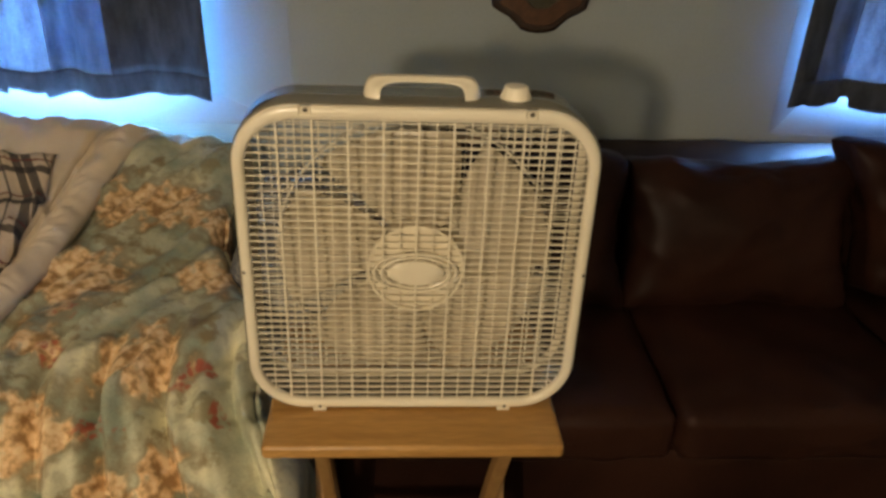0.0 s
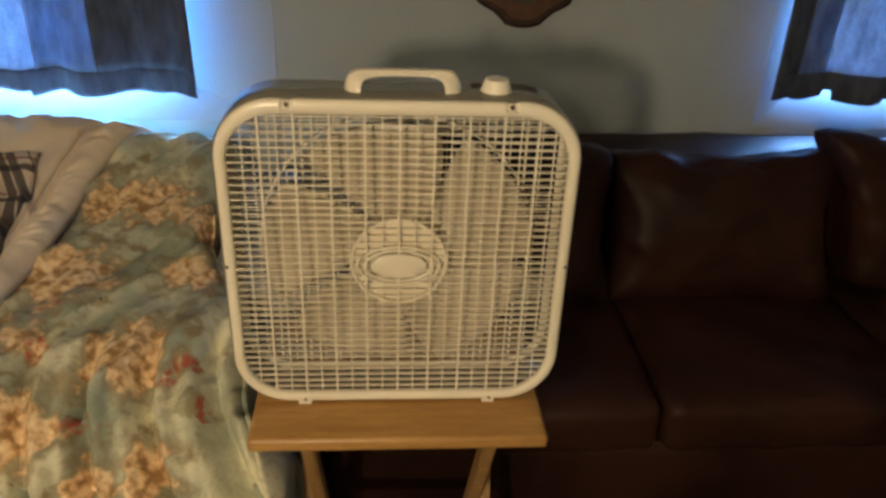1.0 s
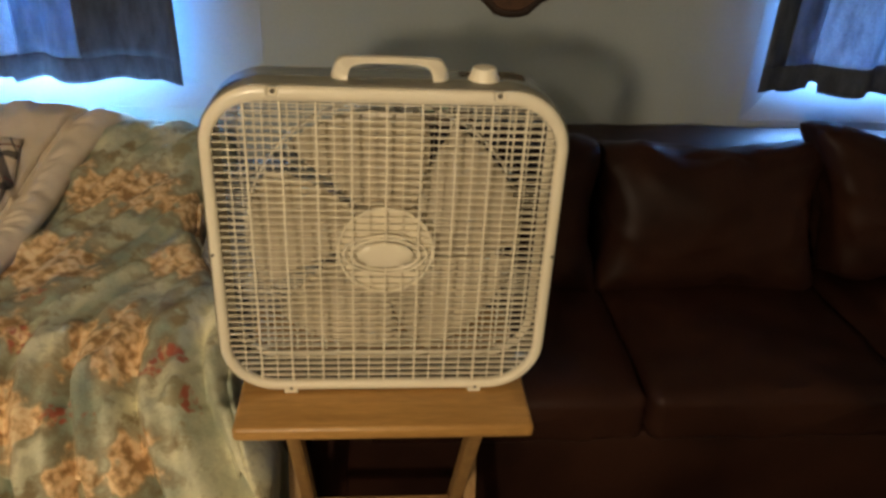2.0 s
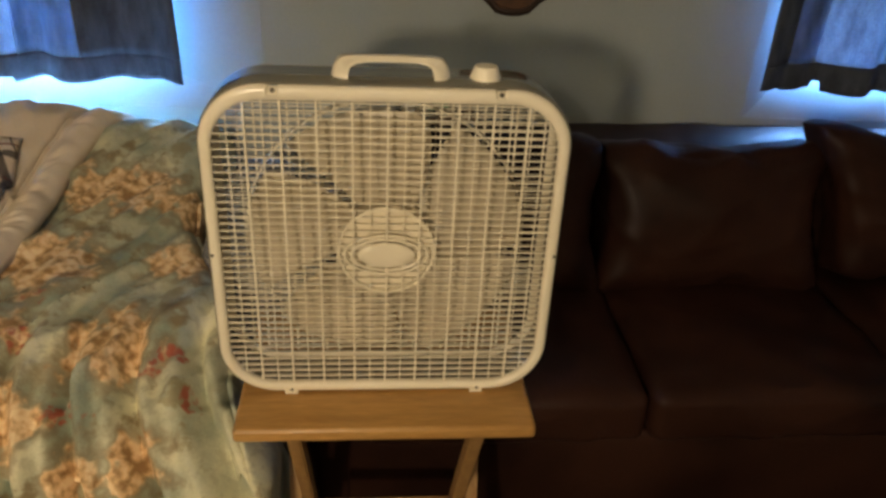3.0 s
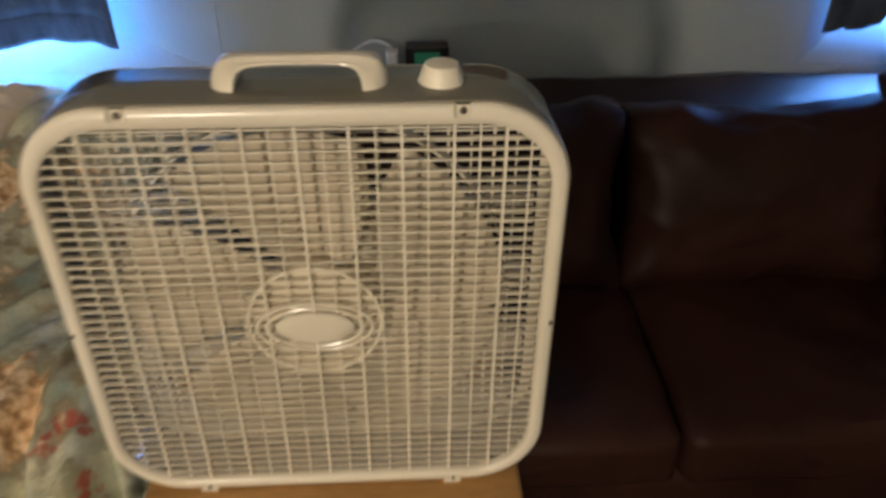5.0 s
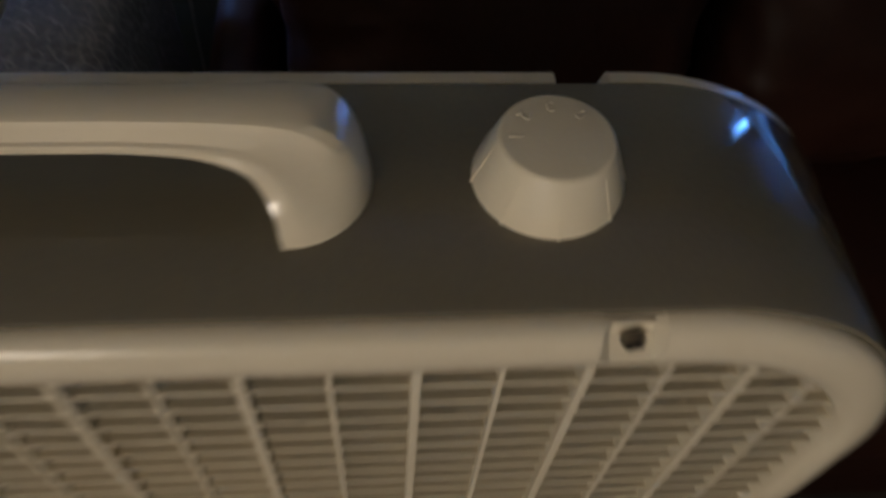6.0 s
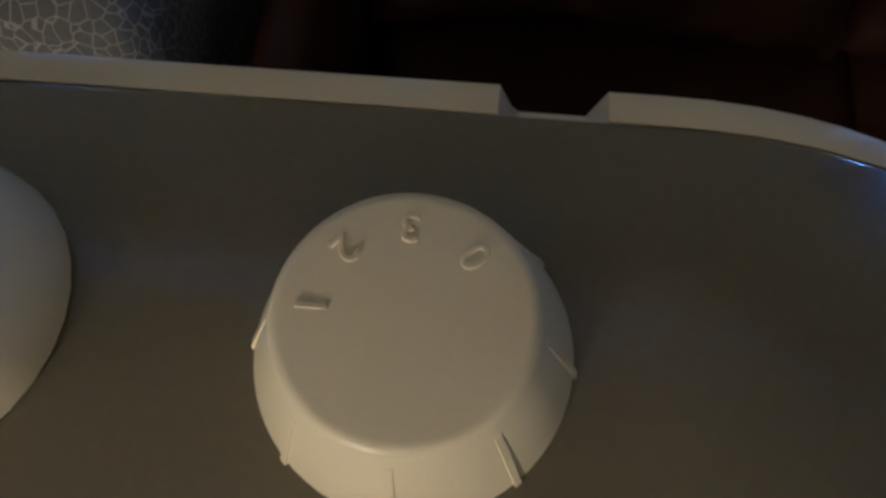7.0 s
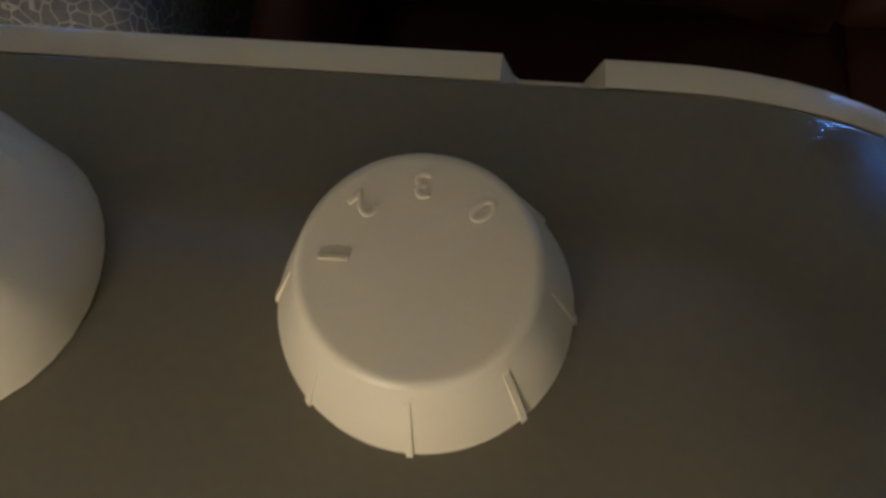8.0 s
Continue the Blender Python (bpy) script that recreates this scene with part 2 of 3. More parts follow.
def plaid():
    """Tan throw with black and white check lines."""
    m = material("plaid_throw", (0.66, 0.54, 0.41), 0.85, second=(0.56, 0.45, 0.33), scale=9, bump=0.4, bump_scale=260, speck=0.3)
    n, k = m.node_tree.nodes, m.node_tree.links
    b = n["Principled BSDF"]
    col = b.inputs["Base Color"].links[0].from_socket
    uv = n.new("ShaderNodeUVMap")
    sep = n.new("ShaderNodeSeparateXYZ")
    k.new(uv.outputs[0], sep.inputs[0])
    for axis, period, lo, hi, color in ((0, 0.115, 0.28, 0.47, (0.022, 0.02, 0.024)), (1, 0.115, 0.25, 0.42, (0.022, 0.02, 0.024)),
                                        (0, 0.115, 0.56, 0.72, (0.03, 0.028, 0.034)), (1, 0.115, 0.60, 0.66, (0.16, 0.03, 0.025)),
                                        (0, 0.0575, 0.02, 0.12, (0.06, 0.05, 0.05))):
        dv = n.new("ShaderNodeMath")
        dv.operation, dv.inputs[1].default_value = "DIVIDE", period
        k.new(sep.outputs[axis], dv.inputs[0])
        fr = n.new("ShaderNodeMath")
        fr.operation = "FRACT"
        k.new(dv.outputs[0], fr.inputs[0])
        cm = n.new("ShaderNodeMath")
        cm.operation, cm.inputs[1].default_value, cm.inputs[2].default_value = "COMPARE", (lo + hi) / 2, (hi - lo) / 2
        k.new(fr.outputs[0], cm.inputs[0])
        sc = n.new("ShaderNodeMath")
        sc.operation, sc.inputs[1].default_value = "MULTIPLY", 0.85
        k.new(cm.outputs[0], sc.inputs[0])
        mx = n.new("ShaderNodeMixRGB")
        mx.inputs[2].default_value = (*color, 1)
        k.new(sc.outputs[0], mx.inputs[0])
        k.new(col, mx.inputs[1])
        col = mx.outputs[0]
    k.new(col, b.inputs["Base Color"])
    return m


PLAID = plaid()


# ---- building helpers ----
def thing(name, label, category, at=(0, 0, 0), group=""):
    ob = new(name)
    ob.empty_display_size = 0.05
    ob.location = at
    return tagged(ob, label, category, group)


def part(name, bm, mat, parent=None, label="", smooth=False, crisp=38):
    """Links a bmesh, given in world metres, as one mesh object under its parent."""
    me = bpy.data.meshes.new(name)
    bmesh.ops.recalc_face_normals(bm, faces=bm.faces)
    bm.to_mesh(me)
    bm.free()
    if smooth:
        for p in me.polygons:
            p.use_smooth = True
        me.set_sharp_from_angle(angle=radians(crisp))
    me.materials.append(mat)
    ob = new(name, me)
    if parent is not None:
        ob.parent = parent
        root, off = parent, Vector((0, 0, 0))
        while root is not None:
            off += root.location
            root = root.parent
        me.transform(Matrix.Translation(-off))
    if label:
        tagged(ob, label)
    return ob


def box(bm, x0, x1, y0, y1, z0, z1, bevel=0.0, segs=2, m=None):
    r = bmesh.ops.create_cube(bm, size=1)
    mat = Matrix.LocRotScale(((x0 + x1) / 2, (y0 + y1) / 2, (z0 + z1) / 2), None, (x1 - x0, y1 - y0, z1 - z0))
    bmesh.ops.transform(bm, matrix=(m @ mat) if m else mat, verts=r["verts"])
    if bevel:
        edges = {e for v in r["verts"] for e in v.link_edges}
        bmesh.ops.bevel(bm, geom=list(edges), offset=bevel, segments=segs, affect="EDGES", profile=0.5)
    return bm


def boxed(*a, **k):
    return box(bmesh.new(), *a, **k)


def cylinder(bm, p, q, r0, r1=None, n=20):
    p, q = Vector(p), Vector(q)
    d = q - p
    m = Matrix.Translation((p + q) / 2) @ d.to_track_quat("Z", "Y").to_matrix().to_4x4()
    bmesh.ops.create_cone(bm, cap_ends=True, segments=n, radius1=r0, radius2=r1 if r1 is not None else r0, depth=d.length, matrix=m)
    return bm


def grid_mesh(nu, nv, fn, uvfn=None, closed_u=False):
    """A bmesh of fn(u, v) over u, v in 0..1."""
    bm = bmesh.new()
    vs = [[bm.verts.new(fn(i / nu, j / nv)) for j in range(nv + 1)] for i in range(nu + (0 if closed_u else 1))]
    uvl = bm.loops.layers.uv.new("UVMap") if uvfn else None
    for i in range(nu):
        for j in range(nv):
            ii = (i + 1) % len(vs)
            f = bm.faces.new((vs[i][j], vs[ii][j], vs[ii][j + 1], vs[i][j + 1]))
            if uvl:
                for lp, (a, b) in zip(f.loops, ((i, j), (i + 1, j), (i + 1, j + 1), (i, j + 1))):
                    lp[uvl].uv = uvfn(a / nu, b / nv)
    return bm


def puffy(cx, cy, cz, sx, sy, sz, r=0.05, bulge=(0.0, 0.0, 0.0), n=14, wrinkle=0.004, wscale=6.0, m=None, seed=0.0, pinch=0.0, crease=0.0):
    """A stuffed, round-edged block: half sizes sx, sy, sz; bulge swells each pair of faces."""
    bm = bmesh.new()
    bmesh.ops.create_cube(bm, size=2)
    bmesh.ops.subdivide_edges(bm, edges=bm.edges[:], cuts=n, use_grid_fill=True)
    s = Vector((sx, sy, sz))
    for v in bm.verts:
        u = v.co.copy()
        p = Vector((u[i] * s[i] for i in range(3)))
        core = Vector((max(-(s[i] - r), min(s[i] - r, p[i])) for i in range(3)))
        d = p - core
        if d.length > 1e-6:
            p = core + d.normalized() * r
        for i in range(3):
            a, c = [j for j in range(3) if j != i]
            p[i] += bulge[i] * u[i] * max(0, 1 - u[a] ** 2) * max(0, 1 - u[c] ** 2)
        if pinch:
            q = max(0, abs(u.x) + abs(u.z) - 1.3)
            p.x += math.copysign(pinch * q, u.x)
            p.z += math.copysign(pinch * q, u.z)
        q = p * wscale + Vector((seed, seed * 1.7, seed * 0.6))
        p += wrinkle * Vector((noise.noise(q), noise.noise(q + Vector((9, 0, 0))), noise.noise(q * 1.6 + Vector((0, 7, 0)))))
        if crease:
            c = noise.noise(Vector((p.x * 5 + p.z * 3 + seed, p.z * 13 - p.x * 4, p.y * 5 + seed)))
            p += crease * math.exp(-(c * 7) ** 2) * u.normalized()
        v.co = p
    bmesh.ops.transform(bm, matrix=Matrix.Translation((cx, cy, cz)) @ (m or Matrix()), verts=bm.verts[:])
    return bm


# ---- the room ----
def wall(name, label, blocks, mat=PAINT):
    bm = bmesh.new()
    for b in blocks:
        box(bm, *b)
    return tagged(part(name, bm, mat), label, "wall", kind="structure")


T = 0.18
WL = (-1.32, -0.33)    # openings in the wall's face along x; the reveals narrow towards the glass
WR = (1.10, 1.86)
WZ = (0.735, 1.36)
wall("wall_north", "pale grey painted wall with two curtained windows",
     [(-2.5, 2.4, WALL_Y, WALL_Y + T, 0, WZ[0]), (-2.5, 2.4, WALL_Y, WALL_Y + T, WZ[1], 2.3),
      (-2.5, WL[0], WALL_Y, WALL_Y + T, *WZ), (WL[1], WR[0], WALL_Y, WALL_Y + T, *WZ), (WR[1], 2.4, WALL_Y, WALL_Y + T, *WZ)])
wall("wall_west", "pale grey painted side wall beside the bed", [(-2.5 - T, -2.5, -3.4, WALL_Y + T, 0, 2.3)])
wall("wall_east", "pale grey painted side wall past the sofa", [(2.4, 2.4 + T, -3.4, WALL_Y + T, 0, 2.3)])
wall("wall_south", "pale grey painted wall behind the room", [(-2.5, 2.4, -3.4 - T, -3.4, 0, 2.3)])
tagged(part("floor", boxed(-2.64, 2.54, -3.54, WALL_Y + T, -0.1, 0), CARPET), "dark brown carpeted floor", "floor", kind="structure")
tagged(part("ceiling", boxed(-2.64, 2.54, -3.54, WALL_Y + T, 2.3, 2.4), CEIL), "plain off-white ceiling", "ceiling", kind="structure")


def window(name, x0, x1, splay_west, splay_east, lift, soft):
    """soft: how rounded the reveal is, 0 for a flat splay."""
    w = tagged(thing(name, "white window in a splayed reveal bright with blue daylight", "window", ((x0 + x1) / 2, WALL_Y + 0.1, WZ[0])), kind="structure")
    z0, z1 = WZ
    gx0, gx1, gz0, gz1 = x0 + splay_west, x1 - splay_east, z0 + lift, z1 - 0.08
    ya, yb, yc = WALL_Y + 0.0005, WALL_Y + 0.135, WALL_Y + T

    def wedge(pts, lo, hi, along):
        """A prism: pts are (across, y); along: 'z' for jambs, 'x' for the sill and head."""
        bm = bmesh.new()
        ends = [[bm.verts.new((a, y, e) if along == "z" else (e, y, a)) for a, y in pts] for e in (lo, hi)]
        bm.faces.new(ends[0])
        bm.faces.new(reversed(ends[1]))
        for i in range(len(pts)):
            j = (i + 1) % len(pts)
            bm.faces.new((ends[0][i], ends[0][j], ends[1][j], ends[1][i]))
        return bm
    def curved(face, glass):
        """A rounded reveal: level with the wall's face where it starts, square to the glass where it ends."""
        n = 14
        pts = [(face + (glass - face) * (soft * math.sin(math.pi / 2 * i / n) + (1 - soft) * i / n),
                ya + (yb - ya) * (soft - soft * math.cos(math.pi / 2 * i / n) + (1 - soft) * i / n)) for i in range(n + 1)]
        return pts + [(glass, yc), (face, yc)]
    part("jamb", wedge(curved(x0 + 0.001, gx0), z0 + 0.001, z1 - 0.001, "z"), PAINT, w, smooth=True)
    part("jamb", wedge(curved(x1 - 0.001, gx1), z0 + 0.001, z1 - 0.001, "z"), PAINT, w, smooth=True)
    part("window_sill", wedge(curved(z0 + 0.001, gz0), x0 + 0.002, x1 - 0.002, "x"), PAINT, w, smooth=True)
    part("head", wedge(curved(z1 - 0.001, gz1), x0 + 0.002, x1 - 0.002, "x"), PAINT, w, smooth=True)
    y0, y1 = WALL_Y + 0.142, WALL_Y + 0.175
    mid = (gx0 + gx1) / 2
    for a in ((gx0, gx1, gz0, gz0 + 0.03), (gx0, gx1, gz1 - 0.03, gz1), (gx0, gx0 + 0.03, gz0 + 0.03, gz1 - 0.03),
              (gx1 - 0.03, gx1, gz0 + 0.03, gz1 - 0.03), (mid - 0.015, mid + 0.015, gz0 + 0.03, gz1 - 0.03)):
        part("window_frame", boxed(a[0] + 0.001, a[1] - 0.001, y0, y1, a[2] + 0.001, a[3] - 0.001, 0.003), TRIM, w)
    for a, c in ((gx0 + 0.031, mid - 0.016), (mid + 0.016, gx1 - 0.031)):
        g = part("pane", boxed(a, c, y0 + 0.014, y0 + 0.018, gz0 + 0.031, gz1 - 0.031), GLASS, w)
        g.visible_shadow = False


window("window_1", *WL, 0.12, 0.40, 0.13, 0.45)
window("window_2", *WR, 0.16, 0.12, 0.13, 0.6)
tagged(part("backdrop", boxed(-3.5, 3.5, 2.2, 2.22, 0.2, 3.2), DAY), "plain bright blue daylight outside the windows", "backdrop", kind="structure")


# ---- curtains ----
def curtain(x0, x1, lined, fold, hem_low, seed, steps, pivot, label):
    """Gathered curtain on a rod; lined: stretch of x that is doubled and lets no light through."""
    yc, top = 1.13, 1.42
    c = thing("curtain", label, "curtain", ((x0 + x1) / 2, yc, hem_low), "window curtains")

    def cloth(x, z):
        k = (x - x0) * 26 + seed
        low = max(0.0, (1.42 - z) / 0.55)
        y = yc + (0.012 + 0.016 * low) * math.sin(k + 0.7 * math.sin(0.45 * k)) + 0.006 * math.sin(2.3 * k + 1)
        y += 0.006 * noise.noise(Vector((x * 7, z * 4, seed)))
        return Vector((x, y, z))

    def low_edge(x):
        """The hem hangs in overlapping pieces: steps are (x where a piece starts, its drop)."""
        drop = 0.0
        for start, d in steps:
            if x >= start:
                drop = d
        return hem_low + drop + 0.0025 * math.sin((x - x0) * 40) + 0.002 * math.sin((x - x0) * 9 + seed)

    def sheet(name, a, b, zlo, zhi, mat, push, lab):
        nu = max(8, int((b - a) / 0.006))

        def fn(u, v):
            x = a + (b - a) * u
            lo = low_edge(x) if zlo is None else zlo
            hi = zhi
            spread = 1 + 0.03 * (1.42 - (lo + (hi - lo) * v))
            p = cloth(x, lo + (hi - lo) * v)
            p.y -= push
            p.x = (p.x - pivot) * spread + pivot
            return p
        bm = grid_mesh(nu, 24 if zlo is not None else 6, fn)
        ob = part(name, bm, mat, c, lab, smooth=True)
        so = ob.modifiers.new("thickness", "SOLIDIFY")
        so.thickness = 0.0016
        return ob

    hem_top = hem_low + 0.066
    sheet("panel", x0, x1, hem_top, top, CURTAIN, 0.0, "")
    # hem and doubled edge carry their shade in the cloth colour
    sheet("hem", x0, x1, None, hem_top + 0.004, CURTAIN_UNLIT, 0.003, "thick folded hem, its unlit shade put into a dark colour")
    sheet("lined_edge", *lined, hem_top + 0.002, top, CURTAIN_UNLIT, 0.004, "doubled dark edge of the cloth")
    # pale sheet whose colour stands in for backlight through the overlap
    sheet("overlap", *fold, hem_top + 0.002, top, CURTAIN_FOLD_LIT, 0.004, "thin overlapping fold of the cloth")
    bm = bmesh.new()
    cylinder(bm, (x0 - 0.012, yc, 1.43), (x1 + 0.012, yc, 1.43), 0.009)
    part("rod", bm, BRONZE, c)
    for x in (x0 - 0.008, x1 + 0.008):
        part("bracket", boxed(x - 0.008, x + 0.008, yc - 0.004, WALL_Y - 0.001, 1.422, 1.438, 0.002), BRONZE, c)


curtain(-1.42, -0.549, (-0.8045, -0.549), (-0.969, -0.805), 0.831, 1.2, ((-1.09, 0.016), (-0.985, 0.0)), -1.30, "short grey woven curtain, backlit blue, hanging above the bed")
curtain(1.097, 1.98, (1.097, 1.176), (1.1765, 1.27), 0.856, 4.0, ((1.165, -0.006), (1.275, 0.014), (1.297, -0.014)), 1.74, "short grey woven curtain, backlit blue, hanging above the sofa")


# ---- wall plaque ----
def plaque():
    cx, cz, y1 = 0.362, 1.161, WALL_Y - 0.001
    pl = thing("wall_plaque", "small scalloped dark wooden plaque hung on the wall", "plaque", (cx, y1, cz))

    low = ((0.0, -0.120), (0.022, -0.118), (0.042, -0.112), (0.058, -0.096), (0.074, -0.082), (0.097, -0.071), (0.114, -0.060), (0.120, -0.036), (0.121, 0.0))
    right = list(low) + [(x, -z) for x, z in reversed(low[:-1])]
    shape = right + [(-x, z) for x, z in reversed(right[1:-1])]
    n = len(shape)

    def outline(s):
        return [(cx + 1.15 * x * s, cz + 1.15 * z * s) for x, z in shape]

    def slab(s0, s1, ya, yb):
        bm = bmesh.new()
        back = [bm.verts.new((x, ya, z)) for x, z in outline(s0)]
        mid = [bm.verts.new((x, yb + 0.006, z)) for x, z in outline(s0)]
        front = [bm.verts.new((x, yb, z)) for x, z in outline(s1)]
        bm.faces.new(back)
        bm.faces.new(front)
        for q, w in ((back, mid), (mid, front)):
            for i in range(n):
                bm.faces.new((q[i], q[(i + 1) % n], w[(i + 1) % n], w[i]))
        return bm
    part("board", slab(1.0, 0.93, y1, y1 - 0.018), PLAQUE_EDGE, pl)
    part("face", slab(0.86, 0.83, y1 - 0.0175, y1 - 0.026), PLAQUE_FACE, pl, "varnished red-brown face")
    part("picture", slab(0.50, 0.48, y1 - 0.0255, y1 - 0.034), PLAQUE_DARK, pl, "dark painted middle")


plaque()


# ---- bed ----
BED_X0 = -1.85


def bed_edge(y):
    """The bed's free end along x."""
    return -0.300 - 0.145 * max(0.0, min(1.0, (y - 0.28) / 0.34))


bed = thing("bed", "low bed under a floral spread against the wall", "bed", (-1.14, 0.55, 0))
part("bed_base", boxed(-1.82, -0.46, 0.06, 1.05, 0.0, 0.30, 0.01), TAN_WOOD, bed)
part("mattress", puffy(-1.14, 0.56, 0.445, 0.69, 0.50, 0.145, 0.05, n=6, wrinkle=0), LINEN, bed, smooth=True)


def bed_profile(s):
    """Arc along the spread from the wall over the top and down the front: s in 0..1 gives y, z."""
    pts = ((1.19, 0.66), (1.12, 0.69), (1.04, 0.728), (0.97, 0.745), (0.90, 0.734), (0.80, 0.700), (0.65, 0.660), (0.45, 0.637), (0.32, 0.632), (0.22, 0.628), (0.12, 0.613), (0.05, 0.585), (-0.02, 0.52),
           (-0.07, 0.40), (-0.105, 0.20), (-0.12, 0.02))
    d = [0.0]
    for a, b in zip(pts, pts[1:]):
        d.append(d[-1] + math.dist(a, b))
    t = s * d[-1]
    for i in range(len(pts) - 1):
        if t <= d[i + 1] or i == len(pts) - 2:
            f = (t - d[i]) / (d[i + 1] - d[i])
            return (pts[i][0] + (pts[i + 1][0] - pts[i][0]) * f, pts[i][1] + (pts[i + 1][1] - pts[i][1]) * f)


def spread_point(u, v):
    y, z = bed_profile(v)
    side = 0.24                      # share of u that hangs over the free end
    if u < 1 - side:
        x = BED_X0 + (bed_edge(y) - 0.04 - BED_X0) * (u / (1 - side))
        drop, out = 0.0, 0.0
    else:
        w = (u - 1 + side) / side
        a = min(1.0, w / 0.25) * math.pi / 2
        x = bed_edge(y) - 0.04 + 0.05 * math.sin(a) + 0.03 * max(0.0, w - 0.25)
        drop = 0.05 * (1 - math.cos(a)) + max(0.0, w - 0.25) * 0.74
        out = w
    zz = max(0.015, z - drop * min(1.0, z / 0.6))
    down = max(0.0, min(1.0, (0.60 - z) / 0.3))
    # gathers that run down the front and fan out over the top
    k = x * 58 + 2.6 * noise.noise(Vector((x * 3, y * 2, 0)))
    g = 1.2 * (abs(math.sin(k * 0.5)) * 2 - 1.2) + 0.5 * math.sin(2.1 * k + 0.6)
    near = max(0.0, min(1.0, (0.36 - y) / 0.3))
    amp = 0.019 * near + 0.022 * down
    ny, nz = (-0.9, 0.35) if down > 0.3 else (-0.3, 0.95)
    y += ny * g * amp
    zz += nz * g * amp
    if out > 0.2:
        x += 0.012 * math.sin(y * 30 + 1) * out
    # the free front corner flares out towards the floor
    flare = max(0.0, min(1.0, (x + 0.75) / 0.45)) * max(0.0, min(1.0, (0.35 - y) / 0.3))
    x = min(-0.200, x + 0.50 * max(0.0, 0.62 - zz) * flare) if flare > 0 else x
    # loose wrinkles slanting over the top
    q = Vector((x * 2.2 + y * 1.3, (x - y * 1.1) * 9, 0.3))
    zz += 0.012 * noise.noise(q) * (1 - down)
    across, along = x * 0.86 - y * 0.5, x * 0.5 + y * 0.86
    r = noise.noise(Vector((across * 9, along * 1.6, 6)))
    r2 = noise.noise(Vector((across * 24 + 3, along * 3.0, 2)))
    zz += (0.018 * math.exp(-(r * 6) ** 2) + 0.011 * math.exp(-(r2 * 5) ** 2)) * (1 - down)
    zz += 0.006 * noise.noise(Vector((x * 14, y * 14, 2)))
    return Vector((x, y, max(0.012, zz)))


spread = thing("bedspread", "rumpled teal floral bedspread gathered over the bed", "bedspread", (0, 0, 0))
SEAM = 0.81
for nm, lo, hi, nu, lab in (("cover", 0.0, SEAM, 270, ""), ("side_drop", SEAM, 1.0, 64, "side fall of the spread at the bed's end")):
    ob = part(nm, grid_mesh(nu, 200, lambda u, v, lo=lo, hi=hi: spread_point(lo + (hi - lo) * u, v)), FLORAL, spread, lab, smooth=True)
    ob.modifiers.new("thickness", "SOLIDIFY").thickness = 0.008


def top_of_bed(y):
    pts = ((0.20, 0.628), (0.45, 0.637), (0.65, 0.660), (0.80, 0.700), (0.90, 0.734), (0.97, 0.745), (1.04, 0.728), (1.12, 0.69), (1.3, 0.66))
    for (a, za), (b, zb) in zip(pts, pts[1:]):
        if y <= b:
            return za + (zb - za) * (y - a) / (b - a)
    return pts[-1][1]


def quilt_edge(y):
    """Where the white quilt's free edge runs."""
    pts = ((0.20, -0.785), (0.33, -0.770), (0.50, -0.750), (0.65, -0.742), (0.78, -0.733), (0.95, -0.690), (1.12, -0.625))
    for (a, xa), (b, xb) in zip(pts, pts[1:]):
        if y <= b or b == 1.12:
            return xa + (xb - xa) * (y - a) / (b - a)


BORDER = 0.080            # width of the gathered border


def quilt_at(x, y, d):
    """The quilt's top: a plump gathered border along the free edge, then the padded middle; d: way in from the edge."""
    inner = max(0.0, min(1.0, (d - 0.050) / 0.045))
    inner *= inner * (3 - 2 * inner)
    roll = 0.042 * math.sqrt(max(0.0, 1 - ((d - 0.040) / 0.0402) ** 2)) if d < BORDER else 0.0
    h = max(roll, 0.042 * inner)
    gather = max(0.0, 1 - abs(d - 0.042) / 0.045)
    h += (0.006 * (abs(math.sin(y * 80 + d * 20 + 6 * noise.noise(Vector((y * 9, d * 9, 0))))) - 0.5) + 0.012 * noise.noise(Vector((y * 33, d * 10, 3)))) * gather
    h += 0.014 * math.exp(-((y - 0.93) / 0.13) ** 2) * inner
    h += (0.020 * noise.noise(Vector((x * 6, y * 6, 5))) + 0.009 * noise.noise(Vector((x * 15, y * 11, 8)))) * inner
    r = noise.noise(Vector((x * 11 + y * 6, y * 3 - x * 2, 4)))
    h += 0.009 * math.exp(-(r * 7) ** 2) * inner
    end = min(1.0, (1.12 - y) / 0.14 + 0.05)
    return Vector((x, y, top_of_bed(y) + 0.016 + max(0.004, h * end)))


def quilt_point(u, v):
    y = 0.20 + 0.92 * v
    e = quilt_edge(y) - BORDER
    x = -1.95 + (e + 1.95) * u
    return quilt_at(x, y, e - x + BORDER)


def border_point(w, v):
    y = 0.20 + 0.92 * v
    d = BORDER * (1 - w)
    return quilt_at(quilt_edge(y) - d, y, d)


quilt = thing("white_quilt", "off-white cotton quilt with a gathered border folded over a pillow", "quilt", (-1.3, 0.6, 0.68))
for nm, bm, lab in (("panel", grid_mesh(120, 130, quilt_point), ""), ("gathered_border", grid_mesh(18, 260, border_point), "plump gathered border of the quilt")):
    part(nm, bm, LINEN, quilt, lab, smooth=True).modifiers.new("thickness", "SOLIDIFY").thickness = 0.012


